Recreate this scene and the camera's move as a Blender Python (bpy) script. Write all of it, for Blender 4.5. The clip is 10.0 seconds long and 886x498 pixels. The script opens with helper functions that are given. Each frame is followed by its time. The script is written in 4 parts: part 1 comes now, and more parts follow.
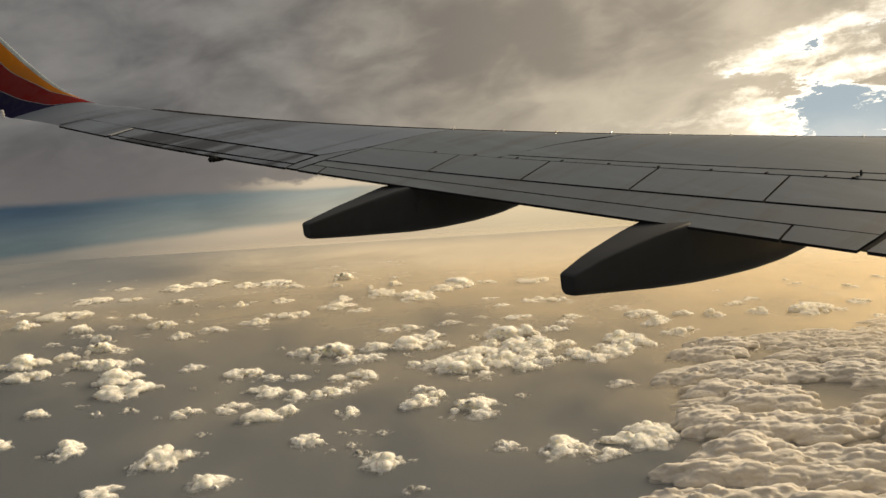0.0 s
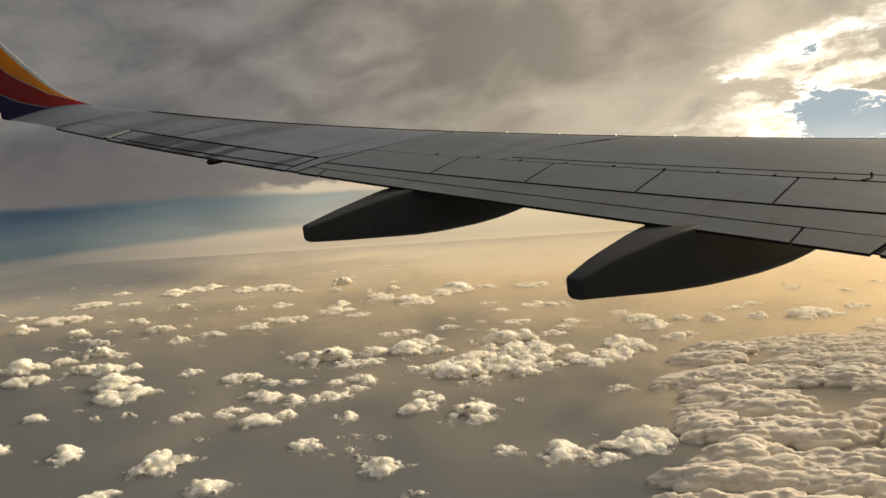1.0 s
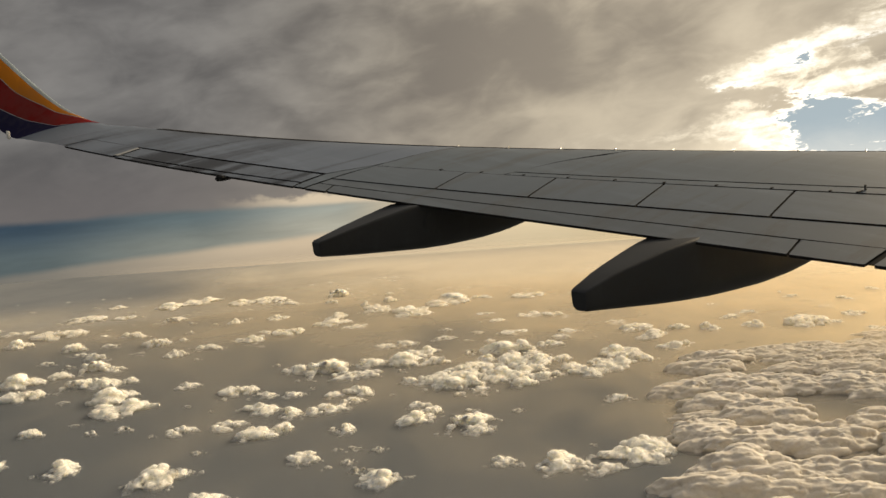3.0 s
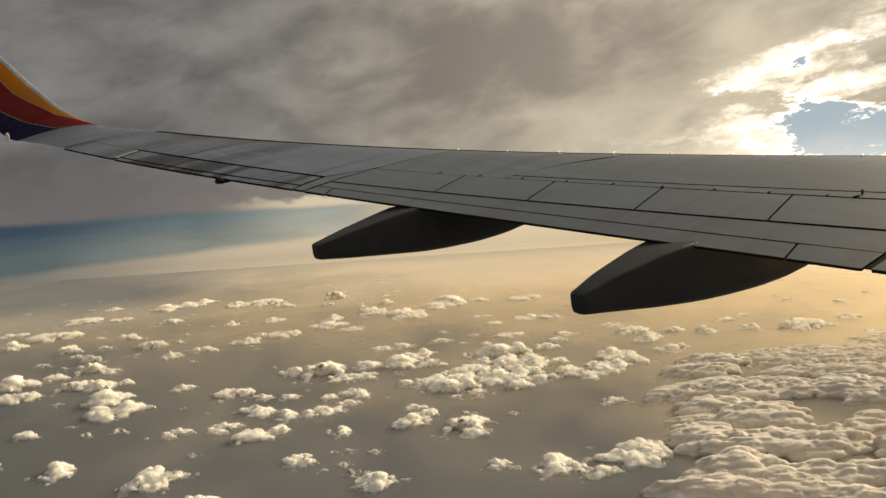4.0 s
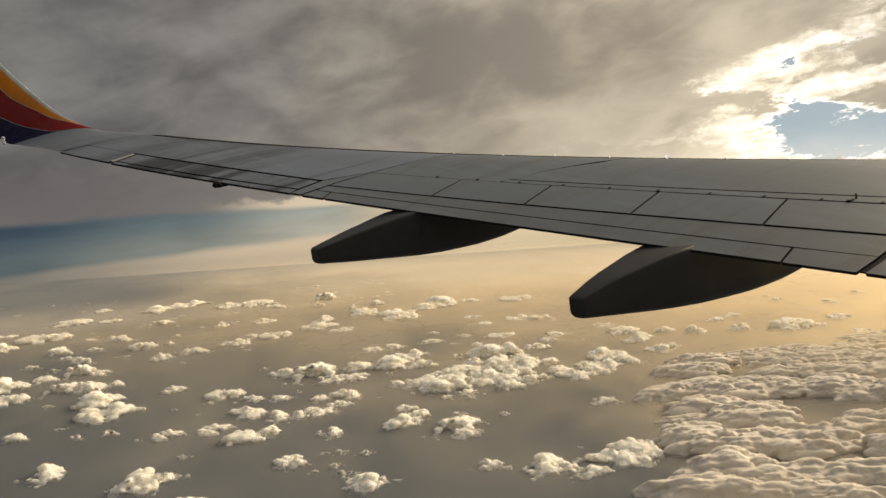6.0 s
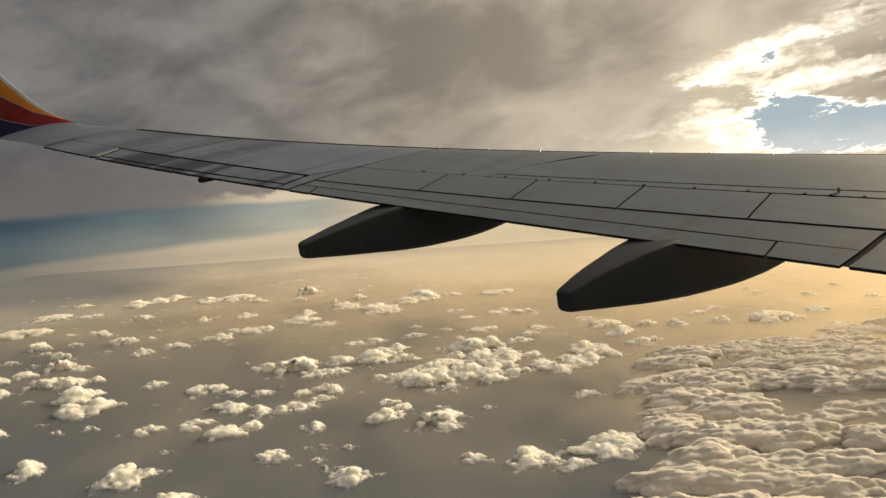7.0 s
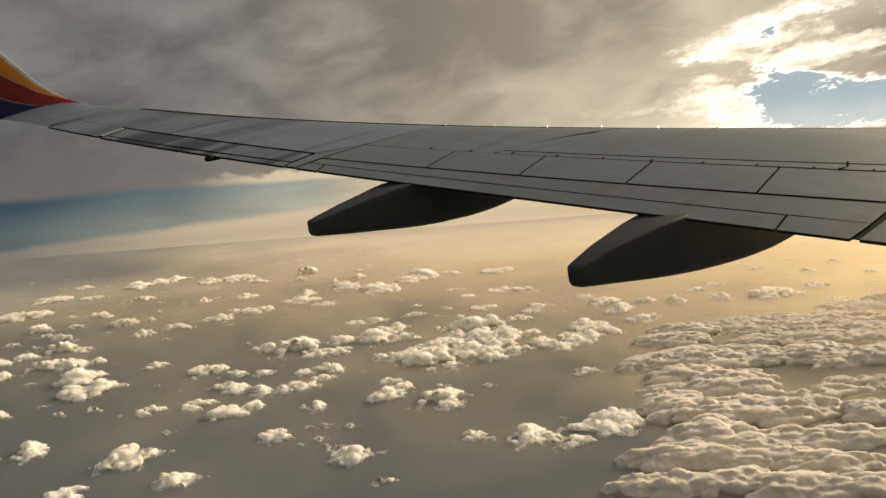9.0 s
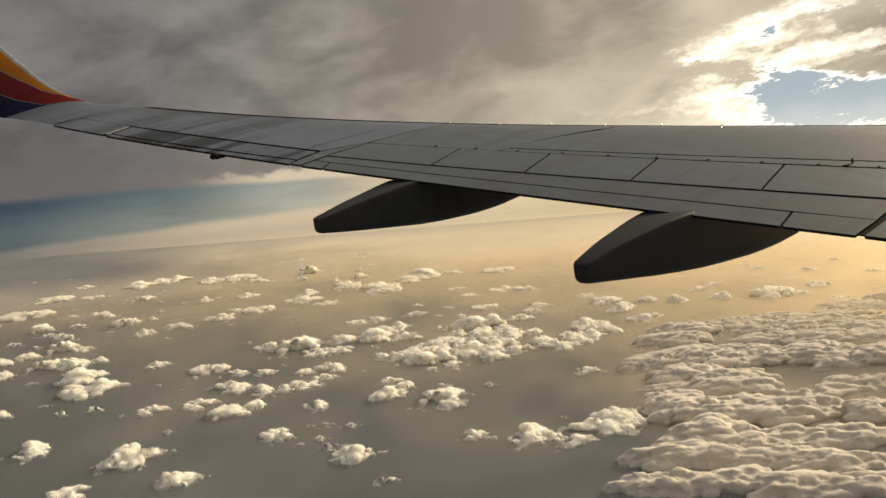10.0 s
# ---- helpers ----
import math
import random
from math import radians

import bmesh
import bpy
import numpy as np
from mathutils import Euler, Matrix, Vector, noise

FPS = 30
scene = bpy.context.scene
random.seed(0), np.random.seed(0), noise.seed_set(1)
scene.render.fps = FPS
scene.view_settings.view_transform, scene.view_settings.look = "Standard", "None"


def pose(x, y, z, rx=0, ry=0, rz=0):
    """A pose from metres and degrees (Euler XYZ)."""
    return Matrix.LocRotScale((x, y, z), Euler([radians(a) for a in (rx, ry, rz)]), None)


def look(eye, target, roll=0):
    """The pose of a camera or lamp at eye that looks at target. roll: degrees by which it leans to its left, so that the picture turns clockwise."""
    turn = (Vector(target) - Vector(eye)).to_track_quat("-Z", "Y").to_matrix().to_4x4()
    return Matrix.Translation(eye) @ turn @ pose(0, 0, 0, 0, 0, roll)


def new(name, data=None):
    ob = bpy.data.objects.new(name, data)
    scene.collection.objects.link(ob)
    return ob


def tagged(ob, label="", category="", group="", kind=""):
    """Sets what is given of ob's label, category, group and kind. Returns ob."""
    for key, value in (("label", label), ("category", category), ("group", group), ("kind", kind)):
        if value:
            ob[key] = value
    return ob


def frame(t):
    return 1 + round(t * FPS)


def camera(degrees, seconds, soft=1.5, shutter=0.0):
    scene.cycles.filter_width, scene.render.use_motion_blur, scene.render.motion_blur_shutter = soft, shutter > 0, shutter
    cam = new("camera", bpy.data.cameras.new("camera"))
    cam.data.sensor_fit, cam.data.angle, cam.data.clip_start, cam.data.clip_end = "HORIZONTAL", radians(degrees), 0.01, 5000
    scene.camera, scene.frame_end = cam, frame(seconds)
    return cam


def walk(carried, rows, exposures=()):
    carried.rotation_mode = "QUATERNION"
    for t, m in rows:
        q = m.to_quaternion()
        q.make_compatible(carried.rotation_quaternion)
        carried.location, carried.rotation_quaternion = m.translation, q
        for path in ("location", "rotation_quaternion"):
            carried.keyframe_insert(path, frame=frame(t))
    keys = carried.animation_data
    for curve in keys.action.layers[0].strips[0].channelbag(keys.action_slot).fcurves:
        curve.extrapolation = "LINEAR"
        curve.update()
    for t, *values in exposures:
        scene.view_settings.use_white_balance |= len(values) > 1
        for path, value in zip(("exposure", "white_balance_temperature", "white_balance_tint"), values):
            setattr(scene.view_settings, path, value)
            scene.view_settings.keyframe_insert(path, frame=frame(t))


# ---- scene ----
# ---- camera: eye about 250 m over the haze, looking out over a swept wing ----
cam = camera(50.77, 10.0, soft=1.5)
EYE = Vector((0.0, 0.0, 250.0))
ROWS = [
    (0.0, 0.213, 0.164, -0.071, 0.62, -4.39, 3.49),
    (0.5, 0.198, 0.187, -0.069, 0.60, -4.26, 3.57),
    (1.0, 0.171, 0.328, -0.092, 0.55, -4.12, 3.48),
    (1.5, 0.124, 0.360, -0.086, 0.31, -3.98, 3.57),
    (2.0, 0.114, 0.135, -0.061, 0.36, -3.82, 3.90),
    (2.5, 0.091, 0.098, -0.044, 0.35, -3.62, 3.98),
    (4.0, 0.040, 0.043, -0.030, 0.07, -3.32, 3.79),
    (4.5, 0.027, 0.027, -0.006, 0.03, -3.29, 3.83),
    (5.0, 0.004, -0.002, -0.002, -0.03, -3.25, 3.89),
    (5.5, -0.018, -0.010, 0.006, -0.09, -3.28, 3.89),
    (7.0, -0.089, -0.060, 0.026, -1.60, -3.77, 3.91),
    (7.5, -0.121, -0.066, 0.027, -1.70, -4.43, 4.08),
    (8.0, -0.142, -0.072, 0.019, -1.58, -4.87, 4.31),
    (8.5, -0.163, -0.076, 0.017, -1.62, -4.91, 4.32),
    (9.0, -0.195, -0.077, 0.012, -1.67, -5.07, 4.35),
    (9.5, -0.220, -0.093, 0.001, -1.63, -5.12, 4.33),
    (10.0, -0.244, -0.108, -0.006, -1.60, -5.10, 4.39),
]
walk(cam, [(t, pose(EYE.x + x, EYE.y + y, EYE.z + z, 90 + pitch, roll, yaw)) for t, x, y, z, yaw, pitch, roll in ROWS], [(0.0, 0.15), (10.0, 0.15)])

# ---- light: a low evening sun behind a broken overcast ----
SUN_AZ, SUN_EL = 50.0, 26.0          # degrees right of straight ahead, above the level
sun_dir = Vector((math.sin(radians(SUN_AZ)) * math.cos(radians(SUN_EL)), math.cos(radians(SUN_AZ)) * math.cos(radians(SUN_EL)), math.sin(radians(SUN_EL))))
sun = new("sun", bpy.data.lights.new("sun", "SUN"))
sun.data.energy, sun.data.angle, sun.data.color = 4.7, radians(24.0), (1.0, 0.80, 0.53)
sun.matrix_world = look((0, 0, 400), Vector((0, 0, 400)) - sun_dir)


class Net:
    """A few words for wiring node trees."""

    def __init__(self, tree):
        self.tree = tree
        tree.nodes.clear()

    def node(self, kind, **props):
        n = self.tree.nodes.new(kind)
        for k, v in props.items():
            setattr(n, k, v)
        return n

    def put(self, socket, value):
        if hasattr(value, "is_linked"):
            self.tree.links.new(value, socket)
        elif isinstance(value, tuple) and len(value) == 3 and socket.type == "RGBA":
            socket.default_value = (*value, 1)
        else:
            socket.default_value = value

    def math(self, op, a, b=0.0, c=0.0, clamp=False):
        n = self.node("ShaderNodeMath", operation=op, use_clamp=clamp)
        for i, v in enumerate((a, b, c)):
            self.put(n.inputs[i], v)
        return n.outputs[0]

    def vec(self, op, a, b=(0, 0, 0)):
        n = self.node("ShaderNodeVectorMath", operation=op)
        self.put(n.inputs[0], a)
        if op == "SCALE":
            self.put(n.inputs["Scale"], b)
        else:
            self.put(n.inputs[1], b)
        return n.outputs["Value"] if op in ("DOT_PRODUCT", "LENGTH", "DISTANCE") else n.outputs["Vector"]

    def step(self, v, lo, hi, a=0.0, b=1.0):
        n = self.node("ShaderNodeMapRange", interpolation_type="SMOOTHSTEP")
        for i, x in enumerate((v, lo, hi, a, b)):
            self.put(n.inputs[i], x)
        return n.outputs[0]

    def mix(self, f, a, b, blend="MIX"):
        n = self.node("ShaderNodeMix", data_type="RGBA", blend_type=blend)
        self.put(n.inputs[0], f)
        self.put(n.inputs[6], a)
        self.put(n.inputs[7], b)
        return n.outputs[2]

    def noise(self, v, scale, detail=4.0, rough=0.5, distort=0.0):
        n = self.node("ShaderNodeTexNoise")
        self.put(n.inputs["Vector"], v)
        for k, x in (("Scale", scale), ("Detail", detail), ("Roughness", rough), ("Distortion", distort)):
            self.put(n.inputs[k], x)
        return n.outputs[0]

    def xyz(self, v):
        n = self.node("ShaderNodeSeparateXYZ")
        self.put(n.inputs[0], v)
        return n.outputs

    def join(self, x, y, z):
        n = self.node("ShaderNodeCombineXYZ")
        for i, v in enumerate((x, y, z)):
            self.put(n.inputs[i], v)
        return n.outputs[0]


world = bpy.data.worlds.new("evening_sky")
scene.world = world
world.use_nodes = True
w = Net(world.node_tree)
direction = w.vec("NORMALIZE", w.node("ShaderNodeTexCoord").outputs["Generated"])
dx, dy, dz = w.xyz(direction)
nishita = w.node("ShaderNodeTexSky", sky_type="NISHITA", sun_disc=False, sun_elevation=radians(SUN_EL), sun_rotation=radians(SUN_AZ), altitude=9000.0)
# bearing to the right and height, both in degrees
bearing = w.math("MULTIPLY", w.math("ARCTAN2", dx, dy), 57.2958)
height = w.math("MULTIPLY", w.math("ARCSINE", dz), 57.2958)


def wave(seed, scale, detail, rough, squash=2.0, lean=0.0, distort=0.0):
    """Noise drawn out along the level of the sky, about -0.5 to 0.5; lean: how much its bands rise to the right."""
    v = w.join(bearing, w.math("MULTIPLY", w.math("SUBTRACT", height, w.math("MULTIPLY", bearing, lean)), squash), seed)
    return w.math("SUBTRACT", w.noise(v, scale, detail, rough, distort), 0.5)


bent_a = w.math("ADD", bearing, w.math("ADD", w.math("MULTIPLY", wave(1.0, 0.30, 4.0, 0.6), 3.0), w.math("MULTIPLY", wave(2.0, 1.3, 4.0, 0.65), 1.1)))
bent_e = w.math("ADD", height, w.math("ADD", w.math("MULTIPLY", wave(3.0, 0.30, 4.0, 0.6), 1.5), w.math("MULTIPLY", wave(4.0, 1.3, 4.0, 0.65), 0.6)))


def blot(a, e, wide, tall, lean=0.0):
    """1 in the middle of a soft patch of sky at bearing a and height e, falling to 0 round it."""
    u = w.math("SUBTRACT", bent_a, a)
    v = w.math("SUBTRACT", w.math("SUBTRACT", bent_e, e), w.math("MULTIPLY", u, lean))
    r = w.math("ADD", w.math("POWER", w.math("ABSOLUTE", w.math("DIVIDE", u, wide)), 2.0), w.math("POWER", w.math("ABSOLUTE", w.math("DIVIDE", v, tall)), 2.0))
    return w.math("POWER", 2.718, w.math("MULTIPLY", r, -1.0))


def total(*terms):
    out = 0.0
    for k, v in terms:
        out = w.math("ADD", out, w.math("MULTIPLY", v, k))
    return out


# the sun stands behind the layer beside its break
glow_dir = Vector((math.sin(radians(20.0)), math.cos(radians(20.0)), 0.055)).normalized()
away = w.math("SUBTRACT", 1.0, w.vec("DOT_PRODUCT", direction, tuple(glow_dir)))
near_sun = w.math("POWER", 2.718, w.math("MULTIPLY", away, -330.0))
mid_sun = w.math("POWER", 2.718, w.math("MULTIPLY", away, -75.0))
wide_sun = w.math("POWER", 2.718, w.math("MULTIPLY", away, -9.0))
# the overcast, a mottled layer
broad = wave(5.0, 0.085, 3.0, 0.5, 1.7, 0.10, 0.5)
mottle = wave(6.0, 0.24, 4.0, 0.5, 1.9, 0.12, 0.5)
fleck = wave(7.0, 0.9, 5.0, 0.55, 2.4, 0.10, 0.3)
thick = w.step(total((0.95, broad), (0.62, mottle), (0.12, fleck), (0.16, blot(4.0, 9.0, 5.0, 2.4)), (0.12, blot(0.0, 6.2, 3.6, 1.2)), (0.10, blot(-18.0, 12.0, 7.0, 2.0)), (0.10, blot(13.0, 9.0, 5.0, 2.0)),
                     (-0.16, blot(-11.2, 7.7, 1.3, 0.5)), (-0.16, blot(-6.0, 7.9, 1.6, 0.5)), (-0.14, blot(-14.5, 10.0, 3.2, 0.9, -0.25)), (-0.14, blot(2.8, 11.2, 1.6, 1.4)), (-0.12, blot(0.6, 5.6, 3.0, 0.7, 0.2))), -0.30, 0.30)
grey = w.mix(thick, (0.240, 0.230, 0.218), (0.104, 0.100, 0.099))
grey = w.mix(w.step(dz, 0.22, 0.75), grey, w.vec("SCALE", grey, 1.7))
warm = w.mix(thick, (0.60, 0.515, 0.385), (0.285, 0.245, 0.195))
layer = w.mix(w.step(wide_sun, 0.10, 0.86), grey, warm)
layer = w.mix(w.step(bearing, 7.0, 20.0, 0.0, 0.55), layer, w.mix(thick, (0.66, 0.57, 0.43), (0.30, 0.25, 0.19)))
# the smooth dusky foot of the layer
foot = w.mix(w.step(bearing, -20.0, 6.0), (0.152, 0.138, 0.134), (0.40, 0.345, 0.27))
foot = w.mix(w.step(bearing, 4.0, 18.0), foot, (0.92, 0.79, 0.58))
layer = w.mix(w.step(w.math("ADD", height, w.math("MULTIPLY", mottle, 3.0)), 0.2, 4.5, 0.8, 0.0), layer, foot)
# the break: open sky, thin bright vapour round it, thicker rags within
ragged = wave(8.0, 0.55, 7.0, 0.66, 1.8, 0.12, 0.4)
streaks = wave(9.0, 0.22, 6.0, 0.62, 5.0, 0.10, 0.3)
opening = total((1.25, blot(23.2, 1.7, 4.0, 1.55, 0.03)), (1.15, blot(27.6, 1.7, 3.4, 1.3)), (0.95, blot(22.2, 3.6, 2.0, 0.75)), (0.55, blot(20.6, 6.1, 0.7, 0.42, 0.4)), (0.45, blot(17.2, 4.95, 1.2, 0.22)), (0.30, blot(24.6, 6.9, 1.6, 0.35, 0.2)),
                (-0.50, blot(24.0, 1.15, 2.2, 0.20, 0.12)), (-0.42, blot(21.0, 0.75, 1.6, 0.20)), (-0.35, blot(24.8, 2.75, 2.4, 0.26, 0.05)), (-0.75, blot(25.6, 4.3, 2.6, 1.1)), (-0.4, blot(19.0, 1.3, 1.3, 1.1)))
vapour = total((0.50, blot(18.1, 3.0, 2.0, 2.2)), (0.55, blot(19.2, 1.5, 1.9, 1.2)), (0.55, blot(17.8, 5.6, 2.2, 0.6, 0.25)), (0.62, blot(20.8, 6.8, 2.6, 0.5, 0.25)), (0.62, blot(24.6, 7.6, 2.6, 0.5, 0.20)), (0.58, blot(22.6, 5.2, 3.8, 1.3)), (0.60, blot(25.6, 4.9, 2.8, 1.9)), (0.20, blot(14.0, 2.2, 3.4, 0.8)), (0.12, blot(8.0, 2.2, 4.0, 0.7)), (0.45, blot(26.0, 9.2, 2.0, 0.8, 0.3)))
rags = total((0.55, blot(20.9, 5.3, 1.7, 0.36, 0.05)), (0.60, blot(18.6, 4.3, 1.1, 0.38, -0.05)), (0.50, blot(15.1, 4.4, 1.9, 0.72)), (0.45, blot(23.4, 5.5, 1.3, 0.30)), (0.72, blot(25.3, 6.2, 2.6, 0.55)), (0.80, blot(26.2, 3.8, 2.2, 0.75)), (0.45, blot(15.9, 1.5, 1.8, 0.45)))
open_sky = w.math("ADD", opening, total((2.6, w.math("MULTIPLY", ragged, w.step(opening, 0.02, 0.5))), (2.2, w.math("MULTIPLY", streaks, w.step(opening, 0.02, 0.5))), (1.2, w.math("MULTIPLY", wave(14.0, 1.6, 5.0, 0.65, 2.6, 0.1), w.step(opening, 0.02, 0.4)))))
thin = w.math("SUBTRACT", w.math("ADD", w.math("ADD", vapour, w.math("MULTIPLY", opening, 0.35)), w.math("MULTIPLY", w.math("ADD", w.math("MULTIPLY", ragged, 2.4), w.math("MULTIPLY", streaks, 1.9)), w.step(vapour, 0.02, 0.35))), rags)
cloud = w.mix(w.step(thin, 0.02, 0.50), layer, (0.80, 0.70, 0.535))
cloud = w.mix(w.step(thin, 0.36, 0.98), cloud, (1.16, 1.09, 0.95))
# a blown-out rim where the vapour thins to nothing
cloud = w.mix(w.math("MULTIPLY", w.step(open_sky, 0.05, 0.40), 0.9), cloud, (1.2, 1.14, 1.02))
cloud = w.mix(1.0, cloud, w.vec("SCALE", (0.26, 0.22, 0.155), near_sun), "ADD")
cloud = w.mix(1.0, cloud, w.vec("SCALE", (0.085, 0.072, 0.05), mid_sun), "ADD")
clear = w.mix(w.step(bent_e, 0.2, 3.0), (0.74, 0.74, 0.68), (0.46, 0.53, 0.545))
clear = w.mix(0.12, clear, w.vec("SCALE", nishita.outputs[0], 0.05))
sky = w.mix(w.step(open_sky, 0.42, 0.66), cloud, clear)
# its lower edge, lit on the sunward side, and the clear strip under it
edge = total((1.0, height), (0.5, wave(10.0, 0.18, 5.0, 0.6, 2.0)), (0.9, wave(11.0, 0.06, 2.0, 0.5, 0.5)))
lit = w.math("MULTIPLY", w.step(bearing, -14.5, -8.0), w.math("MULTIPLY", w.step(total((1.0, edge), (1.6, wave(15.0, 0.5, 4.0, 0.6, 1.5))), 0.62, 0.20), w.step(edge, -0.5, -0.1)))
sky = w.mix(lit, sky, (0.68, 0.56, 0.40))
deep = w.mix(w.step(height, -2.5, -0.3), (0.105, 0.133, 0.136), (0.044, 0.070, 0.096))
mid_strip = w.mix(w.step(height, -2.2, -0.3), (0.215, 0.228, 0.198), (0.118, 0.152, 0.158))
pale = w.mix(w.step(height, -1.6, -0.2), (0.45, 0.43, 0.345), (0.33, 0.345, 0.30))
strip = w.mix(w.step(bearing, -25.0, -15.0), deep, mid_strip)
strip = w.mix(w.step(bearing, -15.5, -6.5), strip, pale)
strip = w.mix(w.step(bearing, -7.0, -1.0), strip, (0.72, 0.575, 0.38))
band_noise = wave(12.0, 0.10, 5.0, 0.6, 7.0, 0.03, 0.2)
strip = w.mix(1.0, strip, w.vec("SCALE", strip, w.math("MULTIPLY", band_noise, 0.8)), "ADD")
# the haze under that, its top climbing towards the sun
haze = w.mix(w.step(bearing, -27.0, -6.0), (0.225, 0.212, 0.182), (0.64, 0.505, 0.345))
haze = w.mix(w.step(bearing, -8.0, 6.0), haze, (0.74, 0.595, 0.375))
haze = w.mix(w.step(bearing, 6.0, 22.0), haze, (0.95, 0.68, 0.26))
haze = w.mix(1.0, haze, w.vec("SCALE", haze, w.math("MULTIPLY", band_noise, 0.35)), "ADD")
haze = w.vec("SCALE", haze, w.step(height, -3.7, -2.2, 0.84, 1.0))
haze_top = total((1.0, height), (-0.055, bearing), (0.35, wave(13.0, 0.2, 4.0, 0.6, 1.0)))
below = w.mix(w.step(haze_top, -1.82, -1.32), haze, strip)
whole = w.mix(w.step(edge, -0.42, 0.02), below, sky)
back = w.node("ShaderNodeBackground")
w.put(back.inputs[0], whole)
back.inputs[1].default_value = 0.9
w.put(w.node("ShaderNodeOutputWorld").inputs[0], back.outputs[0])


# ---- materials ----
def material(name):
    m = bpy.data.materials.new(name)
    m.use_nodes = True
    n = Net(m.node_tree)
    shader = n.node("ShaderNodeBsdfPrincipled")
    n.put(n.node("ShaderNodeOutputMaterial").inputs[0], shader.outputs[0])
    return m, n, shader.inputs


def bump(n, s, height, strength, distance):
    b = n.node("ShaderNodeBump")
    b.inputs["Strength"].default_value, b.inputs["Distance"].default_value = strength, distance
    n.put(b.inputs["Height"], height)
    n.put(s["Normal"], b.outputs[0])


def paint(name, base, dirt=0.5, rough=0.38, streak=(0.35, 2.2, 1.0), grime=(0.10, 0.10, 0.10), worn=None, soft=(0.51, 0.60)):
    """Painted sheet metal, weathered along the airflow."""
    m, n, s = material(name)
    co = n.node("ShaderNodeTexCoord").outputs["Object"]
    stretched = n.vec("MULTIPLY", co, streak)
    big = n.noise(stretched, 1.1, 5.0, 0.6, 0.3)
    small = n.noise(n.vec("MULTIPLY", co, (4.0, 30.0, 4.0)), 2.0, 4.0, 0.6)
    grain = n.noise(co, 60.0, 3.0)
    level = n.math("ADD", n.math("MULTIPLY", big, 0.75), n.math("MULTIPLY", small, 0.25))
    if worn:                            # a sooty stretch of the span
        along = n.xyz(co)[1]
        level = n.math("ADD", level, n.math("MULTIPLY", n.math("MULTIPLY", n.step(along, worn[0], worn[0] + 0.7), n.step(along, worn[1] - 0.6, worn[1], 1.0, 0.0)), 0.09))
    mask = n.math("MULTIPLY", n.step(level, *soft), dirt)
    if worn:                            # soot behind the outer leading edge
        cx, cy, cz = n.xyz(co)
        behind = n.math("SUBTRACT", n.math("MULTIPLY", n.math("SUBTRACT", cy, 5.6), -0.53), cx)
        soot = n.math("MULTIPLY", n.step(behind, 0.10, 1.0, 1.0, 0.0), n.math("MULTIPLY", n.step(cy, 12.8, 14.4), n.step(cy, 15.7, 16.3, 1.0, 0.0)))
        mask = n.math("MAXIMUM", mask, n.math("MULTIPLY", soot, n.step(big, 0.30, 0.60, 0.45, 1.0)))
    col = n.mix(mask, base, grime)
    pale = n.noise(n.vec("MULTIPLY", co, (1.7, 0.16, 1.0)), 2.3, 5.0, 0.6, 0.3)
    col = n.mix(n.math("MULTIPLY", n.step(pale, 0.50, 0.74, 0.0, 0.45), n.math("SUBTRACT", 1.0, mask)), col, tuple(c * 1.55 for c in base))
    col = n.mix(n.math("MULTIPLY", grain, 0.14), col, tuple(c * 1.25 for c in base))
    s["Specular IOR Level"].default_value = 0.15
    tint = n.node("ShaderNodeObjectInfo").outputs["Random"]
    col = n.mix(n.math("MULTIPLY", tint, 0.22), col, tuple(c * 0.72 for c in base))
    n.put(s["Base Color"], col)
    n.put(s["Roughness"], n.math("ADD", rough, n.math("MULTIPLY", big, 0.22)))
    bump(n, s, n.noise(n.vec("MULTIPLY", co, (1.0, 1.0, 1.0)), 3.0, 3.0), 0.10, 0.02)
    return m


def plain(name, base, rough=0.5, metal=0.0, gloss=0.5):
    m, n, s = material(name)
    s["Specular IOR Level"].default_value = gloss
    co = n.node("ShaderNodeTexCoord").outputs["Object"]
    n.put(s["Base Color"], n.mix(n.noise(co, 9.0, 5.0, 0.6), tuple(c * 0.72 for c in base), tuple(c * 1.2 for c in base)))
    n.put(s["Roughness"], n.math("ADD", rough - 0.08, n.math("MULTIPLY", n.noise(co, 25.0), 0.16)))
    s["Metallic"].default_value = metal
    return m


WING_GREY = paint("wing_grey_paint", (0.121, 0.149, 0.184), 0.5, 0.40)
AILERON_GREY = paint("aileron_grey_paint", (0.130, 0.156, 0.200), 0.97, 0.30, (0.16, 2.3, 1.0), (0.012, 0.012, 0.014), (13.0, 15.4), (0.49, 0.60))
WING_TIP = paint("wing_tip_paint", (0.140, 0.170, 0.224), 0.80, 0.30, (0.14, 2.0, 1.0), (0.020, 0.020, 0.022), (12.9, 15.6), (0.50, 0.72))
PANEL_GREY = paint("spoiler_grey_paint", (0.122, 0.149, 0.184), 0.4, 0.38)
FLAP_GREY = paint("flap_grey_paint", (0.118, 0.140, 0.168), 0.5, 0.42)
# near-black base: the shade under the wing is put into the fairing colour
FAIRING = paint("fairing_shaded_paint", (0.034, 0.037, 0.042), 0.5, 0.36, (0.5, 1.0, 1.4), (0.03, 0.03, 0.03))
SEAL = plain("dark_rubber_seal", (0.016, 0.016, 0.017), 0.8, 0.0, 0.08)
METAL = plain("bare_aluminium", (0.72, 0.72, 0.73), 0.28, 1.0)
BLUE = paint("dark_blue_paint", (0.005, 0.005, 0.042), 0.15, 0.30)
